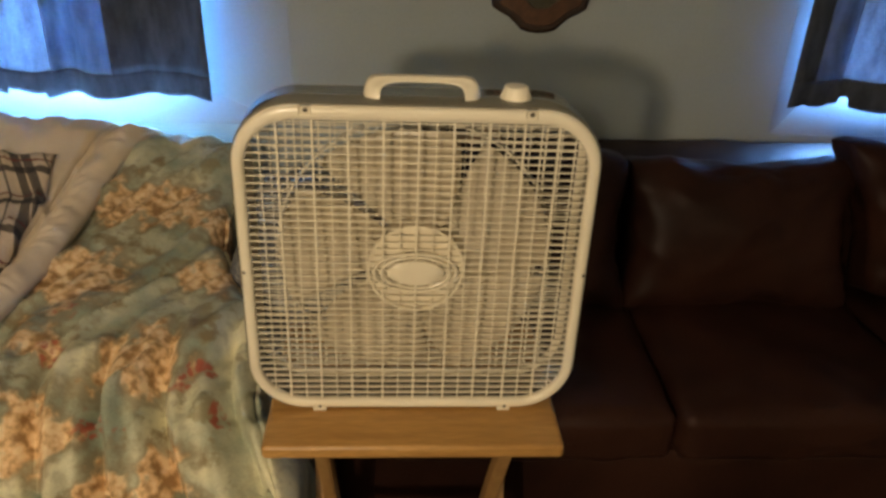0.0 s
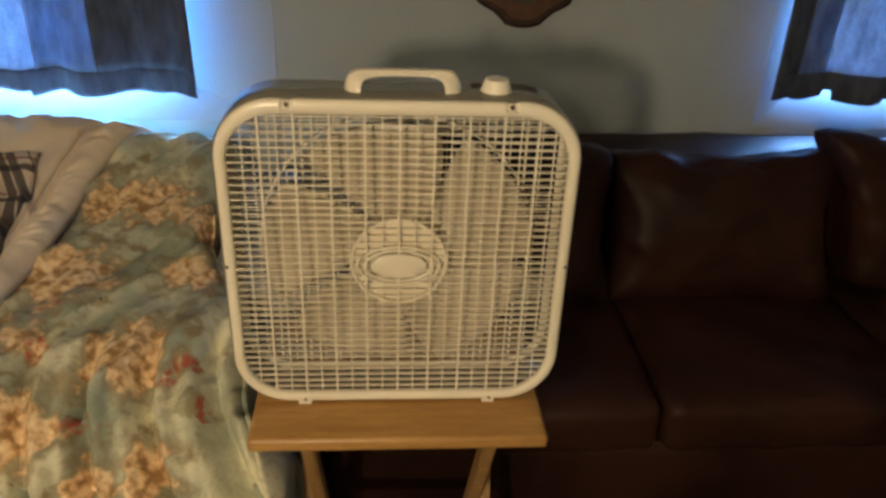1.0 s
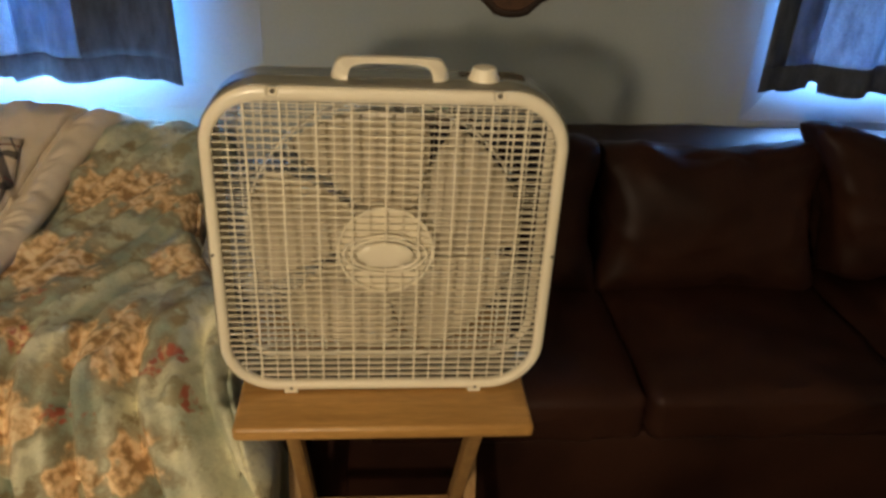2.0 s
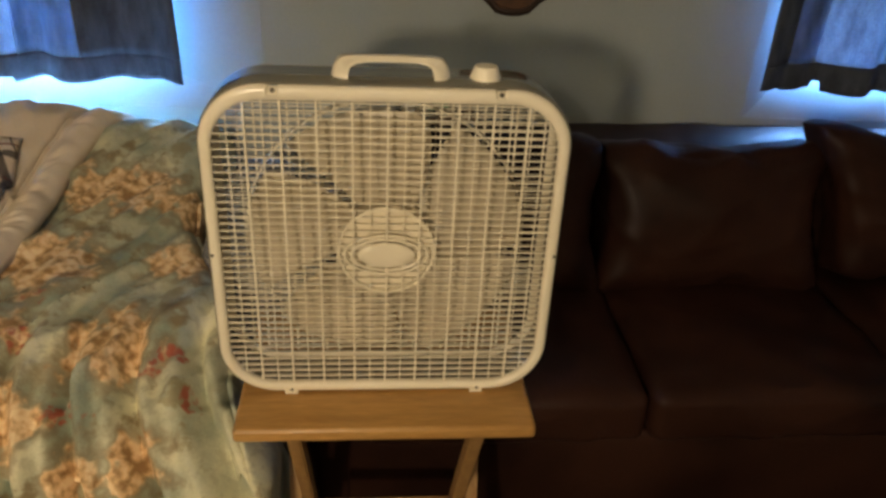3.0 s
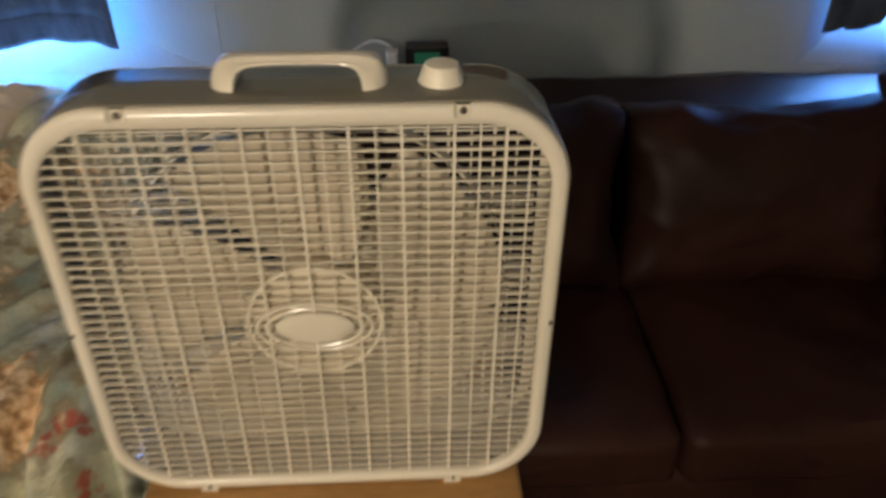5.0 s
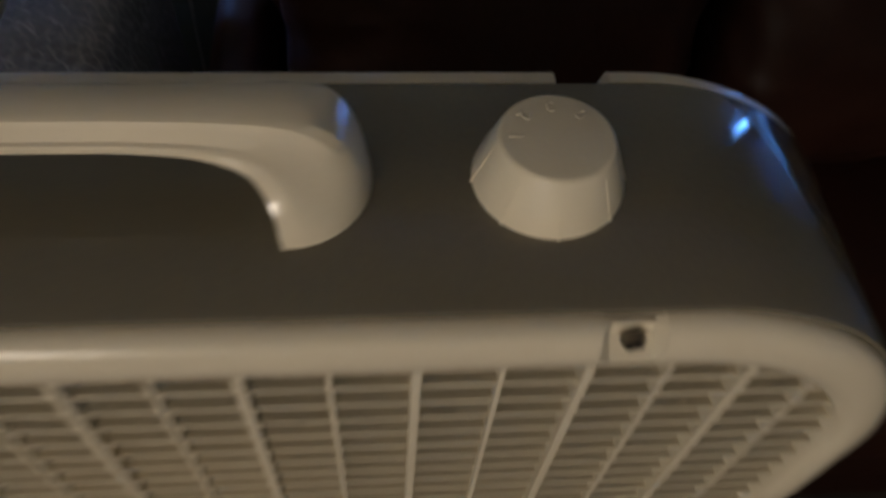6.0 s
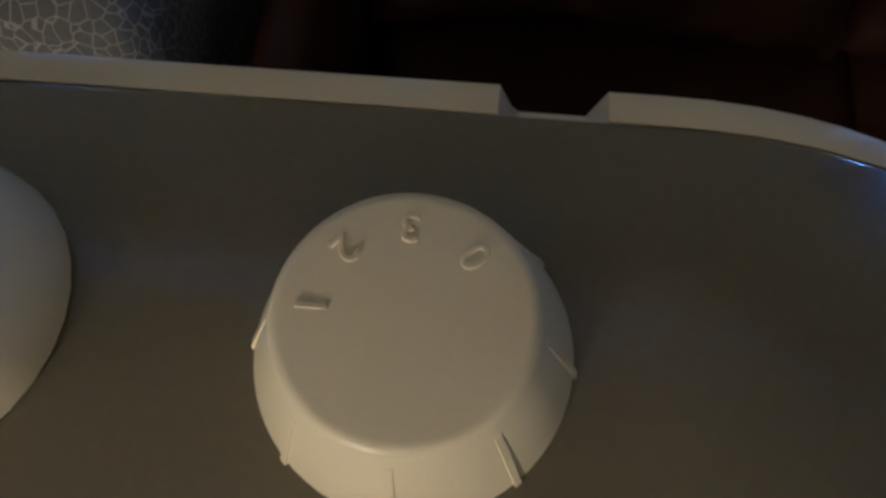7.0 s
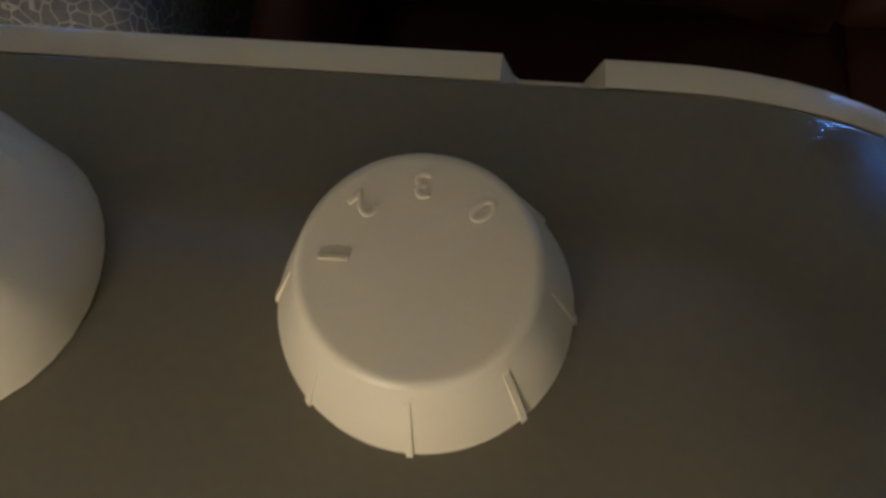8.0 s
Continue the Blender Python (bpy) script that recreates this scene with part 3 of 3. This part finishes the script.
def throw_point(u, v):
    y = 0.36 + 0.45 * v
    e = quilt_edge(y) - 0.075 - 0.09 * max(0.0, min(1.0, (y - 0.65) / 0.22)) - 0.012 * math.sin(y * 13)
    x = -1.75 + (e + 1.75) * u
    edge = min(1.0, (1 - u) / 0.03, (1 - v) / 0.05)
    return quilt_at(x, y, quilt_edge(y) - x) + Vector((0, 0, 0.010 + 0.010 * math.sqrt(max(0.0, edge)) + 0.007 * noise.noise(Vector((x * 13, y * 13, 1)))))


pt = part("plaid_throw", grid_mesh(90, 40, throw_point, lambda u, v: (u * 0.95 + 0.12 * v * v, v * 0.45)), PLAID, smooth=True)
tagged(pt, "tan throw with black plaid lines lying on the quilt", "blanket")
so = pt.modifiers.new("thickness", "SOLIDIFY")
so.thickness = 0.006

# ---- cloth-covered footstool between bed and sofa ----
stool = thing("footstool", "boxy footstool in dark grey cloth with a pale web print", "footstool", (-0.292, 0.70, 0))
part("cover", puffy(-0.302, 0.70, 0.362, 0.088, 0.245, 0.329, 0.035, (0.004, 0.01, 0.025), n=12, wrinkle=0.006), WEB, stool, smooth=True)
for fx in (-0.345, -0.24):
    for fy in (0.50, 0.90):
        part("foot", boxed(fx - 0.015, fx + 0.015, fy - 0.015, fy + 0.015, 0.0, 0.034, 0.003), PLAQUE_EDGE, stool)


# ---- sofa ----
SLUMP = Matrix(((1, 0, -0.32, 0), (0, 1, 0, 0), (-0.05, 0, 1, 0), (0, 0, 0, 1)))


def sofa():
    s = thing("sofa", "dark brown leather sofa with loose cushions against the wall", "sofa", (0.88, 0.7, 0))
    part("base", puffy(0.88, 0.725, 0.185, 0.96, 0.445, 0.13, 0.025, (0, 0.01, 0), n=10, wrinkle=0.004), LEATHER, s, smooth=True)
    part("back", puffy(0.88, 1.045, 0.405, 0.96, 0.125, 0.325, 0.04, (0, 0, 0.008), n=20, wrinkle=0.006), LEATHER, s, smooth=True)
    for cx in (-0.105, 1.87):
        part("arm", puffy(cx, 0.70, 0.31, 0.050, 0.43, 0.27, 0.045, (0.004, 0, 0.015), n=12, wrinkle=0.006), LEATHER, s, smooth=True)
    for i, cx in enumerate((0.283, 0.900, 1.518)):
        part("seat_cushion", puffy(cx, 0.567, 0.358, 0.305, 0.310, 0.066, 0.03, (0.002, 0.006, 0.020), n=26, wrinkle=0.008, crease=0.004, seed=3.1 * i), LEATHER, s, smooth=True)
    for i, (cx, cz, sx, tx, tz) in enumerate(((0.255, 0.600, 0.285, -15, 0.5), (0.865, 0.595, 0.280, -16, -0.5), (1.475, 0.635, 0.290, -14, 2))):
        part("back_cushion", puffy(cx, 0.805 - (0.03 if i == 2 else 0), cz, sx, 0.085, 0.175, 0.05, (0, 0.045, 0.008), n=30, wrinkle=0.014, wscale=7, crease=0.006,
                                   seed=5.3 * i, pinch=0.05, m=(SLUMP if i == 2 else Matrix()) @ pose(0, 0, 0, tx, tz, 0)), LEATHER, s, smooth=True)
    for fx in (-0.03, 1.79):
        for fy in (0.36, 1.1):
            part("foot", boxed(fx - 0.03, fx + 0.03, fy - 0.03, fy + 0.03, 0, 0.065, 0.005), PLAQUE_EDGE, s)


sofa()

# ---- small things on the sofa back ----
BZ = 0.758                # top of the board on the sofa back
board = thing("display_board", "narrow tan wooden board lying on the sofa back", "board", (0.145, 1.11, 0.738))
part("plank", boxed(0.032, 0.270, 1.072, 1.155, 0.738, BZ, 0.004), TAN_WOOD, board)
clock = thing("desk_clock", "small black clock with a green display on the board", "clock", (0.155, 1.11, BZ))
part("case", boxed(0.110, 0.212, 1.092, 1.132, BZ, BZ + 0.075, 0.006), BLACK, clock)
part("display", boxed(0.132, 0.190, 1.088, 1.0925, BZ + 0.020, BZ + 0.060), LCD, clock, "lit green display")
adaptor = thing("power_adaptor", "white plug-in power adaptor on the board", "adaptor", (0.078, 1.11, BZ))
part("case", boxed(0.066, 0.094, 1.097, 1.127, BZ, BZ + 0.060, 0.005), WHITE_PLASTIC, adaptor)
bottle = thing("small_bottle", "tiny black bottle on the board", "bottle", (0.049, 1.11, BZ))
bm = bmesh.new()
cylinder(bm, (0.049, 1.11, BZ), (0.049, 1.11, BZ + 0.026), 0.009)
part("body", bm, BLACK, bottle, smooth=True)
bm = bmesh.new()
cylinder(bm, (0.049, 1.11, BZ + 0.026), (0.049, 1.11, BZ + 0.036), 0.005)
part("cap", bm, BLACK, bottle, smooth=True)


def tube(name, pts, r, mat):
    cu = bpy.data.curves.new(name, "CURVE")
    cu.dimensions, cu.bevel_depth, cu.bevel_resolution = "3D", r, 3
    s = cu.splines.new("NURBS")
    s.points.add(len(pts) - 1)
    for p, c in zip(s.points, pts):
        p.co = (*c, 1)
    s.use_endpoint_u, s.order_u = True, 4
    cu.materials.append(mat)
    return new(name, cu)


cable = tube("power_cable", [(0.080, 1.125, 0.815), (0.045, 1.14, 0.845), (-0.011, 1.15, 0.803), (-0.061, 1.15, 0.772), (-0.094, 1.15, 0.738), (-0.125, 1.15, 0.697), (-0.175, 1.152, 0.643), (-0.229, 1.155, 0.593), (-0.265, 1.17, 0.48), (-0.27, 1.18, 0.01)], 0.0035, WHITE_PLASTIC)
tagged(cable, "thin white power cable hanging down the wall", "cable")


# ---- tray table ----
def tray_table():
    t = thing("tray_table", "small varnished pine folding tray table under the fan", "table", (0, 0.08, 0))
    part("top", boxed(-0.2345, 0.2395, -0.089, 0.262, 0.632, 0.658, 0.008, 4), WOOD, t, smooth=True)
    for side, x in ((-1, -0.170), (1, 0.177)):
        part("cleat", boxed(x - 0.012, x + 0.012, -0.05, 0.215, 0.608, 0.6315, 0.003), WOOD_LEG, t)
        for ya, yb, dx in ((-0.055, 0.245, -0.026), (0.215, -0.085, 0.0)):
            a, b = Vector((x + dx * side, ya, 0.628)), Vector((x + dx * side - 0.012 * side, yb, 0.0))
            d = b - a
            m = Matrix.Translation((a + b) / 2) @ d.to_track_quat("Z", "Y").to_matrix().to_4x4()
            bm = bmesh.new()
            r = bmesh.ops.create_cube(bm, size=1)
            bmesh.ops.transform(bm, matrix=m @ Matrix.Diagonal((0.032, 0.022, d.length, 1)) if abs((m.to_3x3() @ Vector((1, 0, 0))).x) < 0.5
                                else m @ Matrix.Diagonal((0.022, 0.032, d.length, 1)), verts=r["verts"])
            for v in bm.verts:
                v.co.z = max(0.0, v.co.z)
            bmesh.ops.bevel(bm, geom=bm.edges[:], offset=0.003, segments=2, affect="EDGES")
            part("leg", bm, WOOD_LEG, t)
    part("stretcher", boxed(-0.155, 0.158, 0.078, 0.092, 0.30, 0.325, 0.003), WOOD_LEG, t)


tray_table()

# ---- box fan ----
FX, FZ = 0.0, 0.9210      # middle of the fan's front
HW, HH, CR = 0.2612, 0.2557, 0.090
TOP = FZ + HH
SAG = 0.0045              # the foot rim lies a little lower than the top rim lies high


def outline(inset, seg=14, extra=()):
    """Rounded rectangle, counter-clockwise from the right side's foot: points and outward normals."""
    w, h, r = HW, HH, CR
    pts = []
    for cx, cz, a0 in ((w - r, h - r, 0), (-w + r, h - r, 90), (-w + r, -h + r, 180), (w - r, -h + r, 270)):
        for i in range(seg + 1):
            a = radians(a0 + 90 * i / seg)
            pts.append((cx + r * math.cos(a), cz + r * math.sin(a), math.cos(a), math.sin(a)))
        if a0 == 0:
            pts += [(x, h, 0.0, 1.0) for x in sorted(extra, reverse=True)]
    out = []
    for x, z, nx, nz in pts:
        t = inset * (0.80 + 0.20 * max(0.0, nz))
        out.append((FX + x - nx * t, FZ + z - nz * t - (SAG if z < 0 else 0.0), x, z))
    return out


def swept(profile, extra=(), mod=None, seg=14):
    """Sweeps a closed profile of (inset, y) round the fan's outline."""
    bm = bmesh.new()
    base = outline(0, seg, extra)
    n = len(base)
    rings = [[] for _ in range(n)]
    for inset, y in profile:
        for i, (px, pz, ox, oz) in enumerate(outline(inset, seg, extra)):
            if mod:
                ins2, y2 = mod(ox, oz, inset, y)
                px, pz = outline_cache(ins2, seg, extra)[i]
            else:
                y2 = y
            rings[i].append(bm.verts.new((px, y2, pz)))
    k = len(profile)
    for i in range(n):
        a, b = rings[i], rings[(i + 1) % n]
        for j in range(k):
            bm.faces.new((a[j], a[(j + 1) % k], b[(j + 1) % k], b[j]))
    return bm


_cache = {}


def outline_cache(inset, seg, extra):
    key = (round(inset, 5), seg, extra)
    if key not in _cache:
        _cache[key] = [(p[0], p[1]) for p in outline(inset, seg, extra)]
    return _cache[key]


SCREWS = (-0.154, 0.154)
NOTCH = tuple(s + d for s in SCREWS for d in (-0.0092, -0.0058, 0.0058, 0.0082))


def front_mod(ox, oz, inset, y):
    if oz > HH - 0.004 and any(abs(ox - s) < 0.0060 for s in SCREWS) and inset < 0.0120:
        return max(inset, 0.0055), max(y, 0.0032)
    return inset, y


def rear_mod(ox, oz, inset, y):
    if oz > HH - 0.004 and any(abs(ox - s) < 0.0060 for s in SCREWS) and y > 0.0880:
        return max(inset, 0.012), y
    return inset, y


fan = thing("box_fan", "square cream plastic and grey steel box fan on the tray table", "fan", (0, 0.05, 0.6585))
part("housing", swept([(0.0012, 0.0045), (0.0004, 0.0065), (0.0004, 0.0865), (0.0014, 0.0880), (0.004, 0.0880), (0.004, 0.0045)], seg=20), SHELL, fan, "grey painted steel band", smooth=True)
FY = -0.003               # the front frame stands a little before the fan's nominal face
front = part("front_frame", swept([(i + 0.0012, y + FY) for i, y in [(0.0022, 0.0085), (0.0018, 0.0070), (0.0026, 0.0040), (0.0052, 0.0014), (0.0095, 0.0002), (0.0145, 0.0000),
                                   (0.0190, 0.0010), (0.0222, 0.0035), (0.0232, 0.0085), (0.0228, 0.0125)]], NOTCH, front_mod, 18), PLASTIC, fan, "rounded cream plastic rim", smooth=True)
rear = part("rear_frame", swept([(0.0012, 0.0882), (0.0012, 0.0924), (0.0026, 0.0946), (0.0075, 0.0958), (0.0150, 0.0954), (0.0190, 0.0938), (0.0200, 0.0882)],
                                NOTCH, rear_mod, 18), PLASTIC, fan, "cream plastic rear rim", smooth=True)


def screw(x, y, z, r=0.0036):
    bm = bmesh.new()
    cylinder(bm, (x, y, z), (x, y - 0.0022, z), r, r * 0.8, 16)
    ob = part("screw", bm, STEEL, fan)
    for a in (0, 90):
        part("slot", boxed(-0.0026, 0.0026, -0.0003, 0.0003, -0.0004, 0.0004, m=pose(x, y - 0.0023, z, 0, a + 20, 0)), BLACK, ob)


for s in SCREWS:
    screw(s, 0.0010, TOP - 0.0100)
for s in (-0.2540, 0.2540):
    screw(s, -0.0016, FZ - 0.0038, 0.0028)
for s in (-0.151, 0.151):
    bm = box(bmesh.new(), s - 0.011, s + 0.011, -0.0025, 0.009, FZ - HH - 0.0070, FZ - HH + 0.001, 0.0018)
    part("foot_tab", bm, PLASTIC, fan)
    screw(s + 0.001, -0.0022, FZ - HH + 0.0035, 0.0026)
    part("foot_tab", boxed(s - 0.011, s + 0.011, 0.0868, 0.0943, FZ - HH - 0.0070, FZ - HH + 0.006, 0.0018), PLASTIC, fan)


def half_width(dz):
    """Half the opening's width at the height dz from its middle."""
    w, h, r = HW - 0.0192, HH - 0.0215, CR - 0.0200
    a = abs(dz) - (h - r)
    return w if a <= 0 else w - r + math.sqrt(max(0.0, r * r - a * a))


def half_height(dx):
    w, h, r = HW - 0.0192, HH - 0.0215, CR - 0.0200
    a = abs(dx) - (w - r)
    return h if a <= 0 else h - r + math.sqrt(max(0.0, r * r - a * a))


PITCH = 0.01145


def grille(name, y0, depth, sign):
    g = part(name, boxed(-0.030, 0.030, y0 + (0.001 if sign > 0 else -0.003), y0 + (0.004 if sign > 0 else -0.001), FZ - 0.016, FZ + 0.012, 0.001), PLASTIC, fan, "moulded plastic grille")
    for i in range(-20, 21):
        dz = i * PITCH
        w = half_width(dz)
        if w < 0.03 or dz > HH - 0.0240 or dz < -HH + 0.0170:
            continue
        bm = box(bmesh.new(), -w, w, y0 + 0.0020 * sign if sign > 0 else y0 - depth, y0 + depth if sign > 0 else y0 - 0.0020, FZ + dz - 0.0009, FZ + dz + 0.0009)
        for v in bm.verts:               # louvres tip a little
            v.co.z -= 0.14 * (v.co.y - y0)
        part("slat", bm, PLASTIC, g)
    for i in range(-9, 10):
        dx = i * 0.0244
        h = half_height(dx)
        main = i % 2 == 0
        if h < 0.03:
            continue
        t = 0.0014 if main else 0.0008
        ya, yb = (y0 + (0.0002 if main else 0.0014), y0 + depth * (0.95 if main else 0.7))
        if sign < 0:
            ya, yb = y0 - depth * 0.9, y0 - 0.0006
        part("bar", boxed(dx - t, dx + t, ya, yb, FZ - h - 0.004, FZ + h), PLASTIC, g)
    return g


gf = grille("front_grille", 0.0004, 0.0085, 1)
gr = grille("rear_grille", 0.0936, 0.0070, -1)


def oval(a, b, y0, y1, a2=None, b2=None, n=48, cz=-0.0038):
    """An oval boss, or an oval ring if the inner half axes are given."""
    bm = bmesh.new()
    if a2 is None:
        rings = [(a, b, y1), (a, b, y0 + 0.0015), (a * 0.95, b * 0.93, y0), (a * 0.5, b * 0.5, y0 - 0.0012)]
    else:
        rings = [(a2, b2, y1), (a2, b2, y0), ((a + a2) / 2, (b + b2) / 2, y0 - 0.001), (a, b, y0), (a, b, y1)]
    vs = [[bm.verts.new((p * math.cos(2 * math.pi * i / n), y, FZ + cz + q * math.sin(2 * math.pi * i / n))) for i in range(n)] for p, q, y in rings]
    for r, s in zip(vs, vs[1:]):
        for i in range(n):
            bm.faces.new((r[i], r[(i + 1) % n], s[(i + 1) % n], s[i]))
    if a2 is None:
        bm.faces.new(vs[-1])
        bm.faces.new(vs[0])
    return bm


part("badge", oval(0.042, 0.0205, -0.0016, 0.005), PLASTIC, gf, "smooth oval boss", smooth=True)
part("badge_ring", oval(0.0535, 0.0275, 0.0002, 0.006, 0.0490, 0.0240), PLASTIC, gf, smooth=True)
part("badge_ring", oval(0.0640, 0.0335, 0.0004, 0.006, 0.0600, 0.0305), PLASTIC, gf, smooth=True)


def ring_bm(r0, r1, y0, y1, n=64):
    bm = bmesh.new()
    prof = ((r0, y0), (r1, y0), (r1, y1), (r0, y1))
    vs = [[bm.verts.new((r * math.cos(2 * math.pi * i / n), y, FZ + r * math.sin(2 * math.pi * i / n))) for i in range(n)] for r, y in prof]
    for j in range(4):
        a, b = vs[j], vs[(j + 1) % 4]
        for i in range(n):
            bm.faces.new((a[i], a[(i + 1) % n], b[(i + 1) % n], b[i]))
    return bm


part("hub_disc", ring_bm(0.004, 0.0685, 0.0135, 0.0155), PLASTIC, gf, "round boss behind the slats")
part("hub_ring", ring_bm(0.0690, 0.0725, 0.0045, 0.0125), PLASTIC, gf, smooth=True)


# a deep cream ring round the blades; the corners outside it stay open
part("shroud_ring", ring_bm(0.2115, 0.2145, 0.070, 0.0862, 96), PLASTIC, fan, "deep plastic ring round the blades", smooth=True)

# five wide blades on a round hub
bl = part("blade_hub", ring_bm(0.004, 0.066, 0.026, 0.060), BLADE, fan, "round plastic hub of the blades", smooth=True)
for i in range(5):
    def blade_point(u, v, i=i):
        r = 0.060 + 0.1490 * v
        wide = 36 - 6 * v ** 2
        a = radians(72 * i + 20 + (u - 0.5) * 2 * wide + 12 * v)
        y = 0.043 + (u - 0.5) * (0.032 - 0.008 * v) + 0.004 * math.sin(u * math.pi)
        return Vector((r * math.cos(a), y, FZ + r * math.sin(a)))
    b = part("blade", grid_mesh(18, 12, blade_point), BLADE, bl, smooth=True)
    b.modifiers.new("thickness", "SOLIDIFY").thickness = 0.0022
bm = bmesh.new()
cylinder(bm, (0, 0.0605, FZ), (0, 0.084, FZ), 0.052, 0.046, 32)
part("motor", bm, MOTOR, fan, "dark motor behind the blades", smooth=True)


# ---- handle ----
# half the grip's section: height share and depth share, from the lower lip to the top
FACETS = ((0.0, 1.0), (0.22, 1.0), (0.30, 0.96), (0.36, 0.86), (0.68, 0.70), (0.76, 0.66), (0.90, 0.60), (1.0, 0.44), (1.0, 0.0))


def smoothed(rows, n):
    """Rows with n - 1 more between each two, along a smooth curve."""
    out = []
    for i in range(len(rows) - 1):
        p0, p1, p2, p3 = rows[max(0, i - 1)], rows[i], rows[i + 1], rows[min(len(rows) - 1, i + 2)]
        for k in range(n):
            t = k / n
            out.append(tuple(0.5 * (2 * b + (c - a) * t + (2 * a - 5 * b + 4 * c - d) * t * t + (3 * b - a - 3 * c + d) * t ** 3)
                             for a, b, c, d in zip(p0, p1, p2, p3)))
    return out + [rows[-1]]


def handle():
    """Loft of half-round sections from the left foot over the grip to the right foot."""
    cx, foot_y, grip_y = 0.0040, 0.0482, 0.0515
    half = ((0.0825, 0.0000, 0.0590, 0.0000, 0.0237), (0.0820, 0.0050, 0.0585, 0.0040, 0.0232), (0.0796, 0.0130, 0.0578, 0.0090, 0.0220),
            (0.0748, 0.0212, 0.0552, 0.0140, 0.0195), (0.0685, 0.0250, 0.0510, 0.0168, 0.0160), (0.0600, 0.0266, 0.0440, 0.0184, 0.0135),
            (0.0440, 0.0271, 0.0340, 0.0194, 0.0118), (0.0200, 0.0273, 0.0180, 0.0199, 0.0110))
    half = smoothed(half, 3)
    secs = [(-a, b, -c, d, h) for a, b, c, d, h in half] + [(0, 0.0274, 0, 0.0200, 0.0110)] + list(reversed(half))
    bm = bmesh.new()
    m = 16
    rings = []
    for ox, oz, ix, iz, hd in secs:
        ring = []
        grip = max(0.0, min(1.0, (iz - 0.004) / 0.012))
        for j in range(m + 1):
            a = -math.pi / 2 + math.pi * j / m
            c, s = math.cos(a) ** 0.95, math.sin(a)
            fc, fs = FACETS[j if j <= m // 2 else m - j]
            c, s = c + (fc - c) * grip, s + (math.copysign(fs, s) - s) * grip
            ring.append(bm.verts.new((cx + ix + (ox - ix) * c, foot_y + (grip_y - foot_y) * grip + hd * s, TOP + iz + (oz - iz) * c)))
        rings.append(ring)
    for a, b in zip(rings, rings[1:]):
        for j in range(m):
            bm.faces.new((a[j], a[j + 1], b[j + 1], b[j]))
        bm.faces.new((a[m], a[0], b[0], b[m]))
    bm.faces.new(rings[0])
    bm.faces.new(rings[-1])
    return bm


h = part("handle", handle(), PLASTIC, fan, "cream plastic carrying handle", smooth=True, crisp=25)

# ---- speed knob ----
KX, KY = 0.1362, 0.0483


def knob_body():
    prof = ((0.0219, 0.0), (0.0218, 0.0012), (0.0190, 0.0090), (0.0165, 0.0160), (0.0161, 0.0168), (0.0154, 0.0172), (0.0148, 0.0173), (0.0, 0.0173))
    bm = bmesh.new()
    n = 64
    rings = [[bm.verts.new((KX + r * math.cos(2 * math.pi * i / n), KY + r * math.sin(2 * math.pi * i / n), TOP - 0.0004 + z)) for i in range(n)] for r, z in prof[:-1]]
    for a, b in zip(rings, rings[1:]):
        for i in range(n):
            bm.faces.new((a[i], a[(i + 1) % n], b[(i + 1) % n], b[i]))
    bm.faces.new(rings[-1])
    bm.faces.new(rings[0])
    return bm


knob = part("knob", knob_body(), KNOB_PLASTIC, fan, "round cream speed knob", smooth=True)
for a in (-90, -46, -133, -3, -177, 41, 138, 88):
    c, s = math.cos(radians(a)), math.sin(radians(a))
    bm = bmesh.new()
    tx, ty = -s * 0.00048, c * 0.00048
    vs = []
    for r, z in ((0.0212, 0.0), (0.0224, 0.0), (0.0222, 0.0014), (0.01745, 0.0136), (0.0164, 0.0148)):
        vs.append([bm.verts.new((KX + r * c + k * tx, KY + r * s + k * ty, TOP - 0.0003 + z)) for k in (-1, 1)])
    for p, q in zip(vs, vs[1:]):
        bm.faces.new((p[0], p[1], q[1], q[0]))
    bm.faces.new([v[0] for v in vs])
    bm.faces.new([v[1] for v in reversed(vs)])
    bm.faces.new((vs[-1][0], vs[-1][1], vs[0][1], vs[0][0]))
    part("rib", bm, KNOB_PLASTIC, knob)

DIGIT = material("raised_digit_plastic", (0.78, 0.72, 0.56), 0.36, scale=40, amount=0.1)
for text, a in (("1", 180), ("2", 137), ("3", 93), ("0", 46)):
    cu = bpy.data.curves.new("digit", "FONT")
    cu.body, cu.size, cu.extrude, cu.bevel_depth, cu.bevel_resolution = text, 0.0054, 0.00010, 0.00012, 1
    cu.align_x, cu.align_y = "CENTER", "CENTER"
    cu.materials.append(DIGIT)
    ob = new("digit", cu)
    ob.parent = knob
    ob.matrix_basis = Matrix.Translation((KX, KY - 0.05, TOP - 0.6585 + 0.01695)) @ pose(0.0113 * math.cos(radians(a)), 0.0113 * math.sin(radians(a)), 0, 0, 0, a + 90)
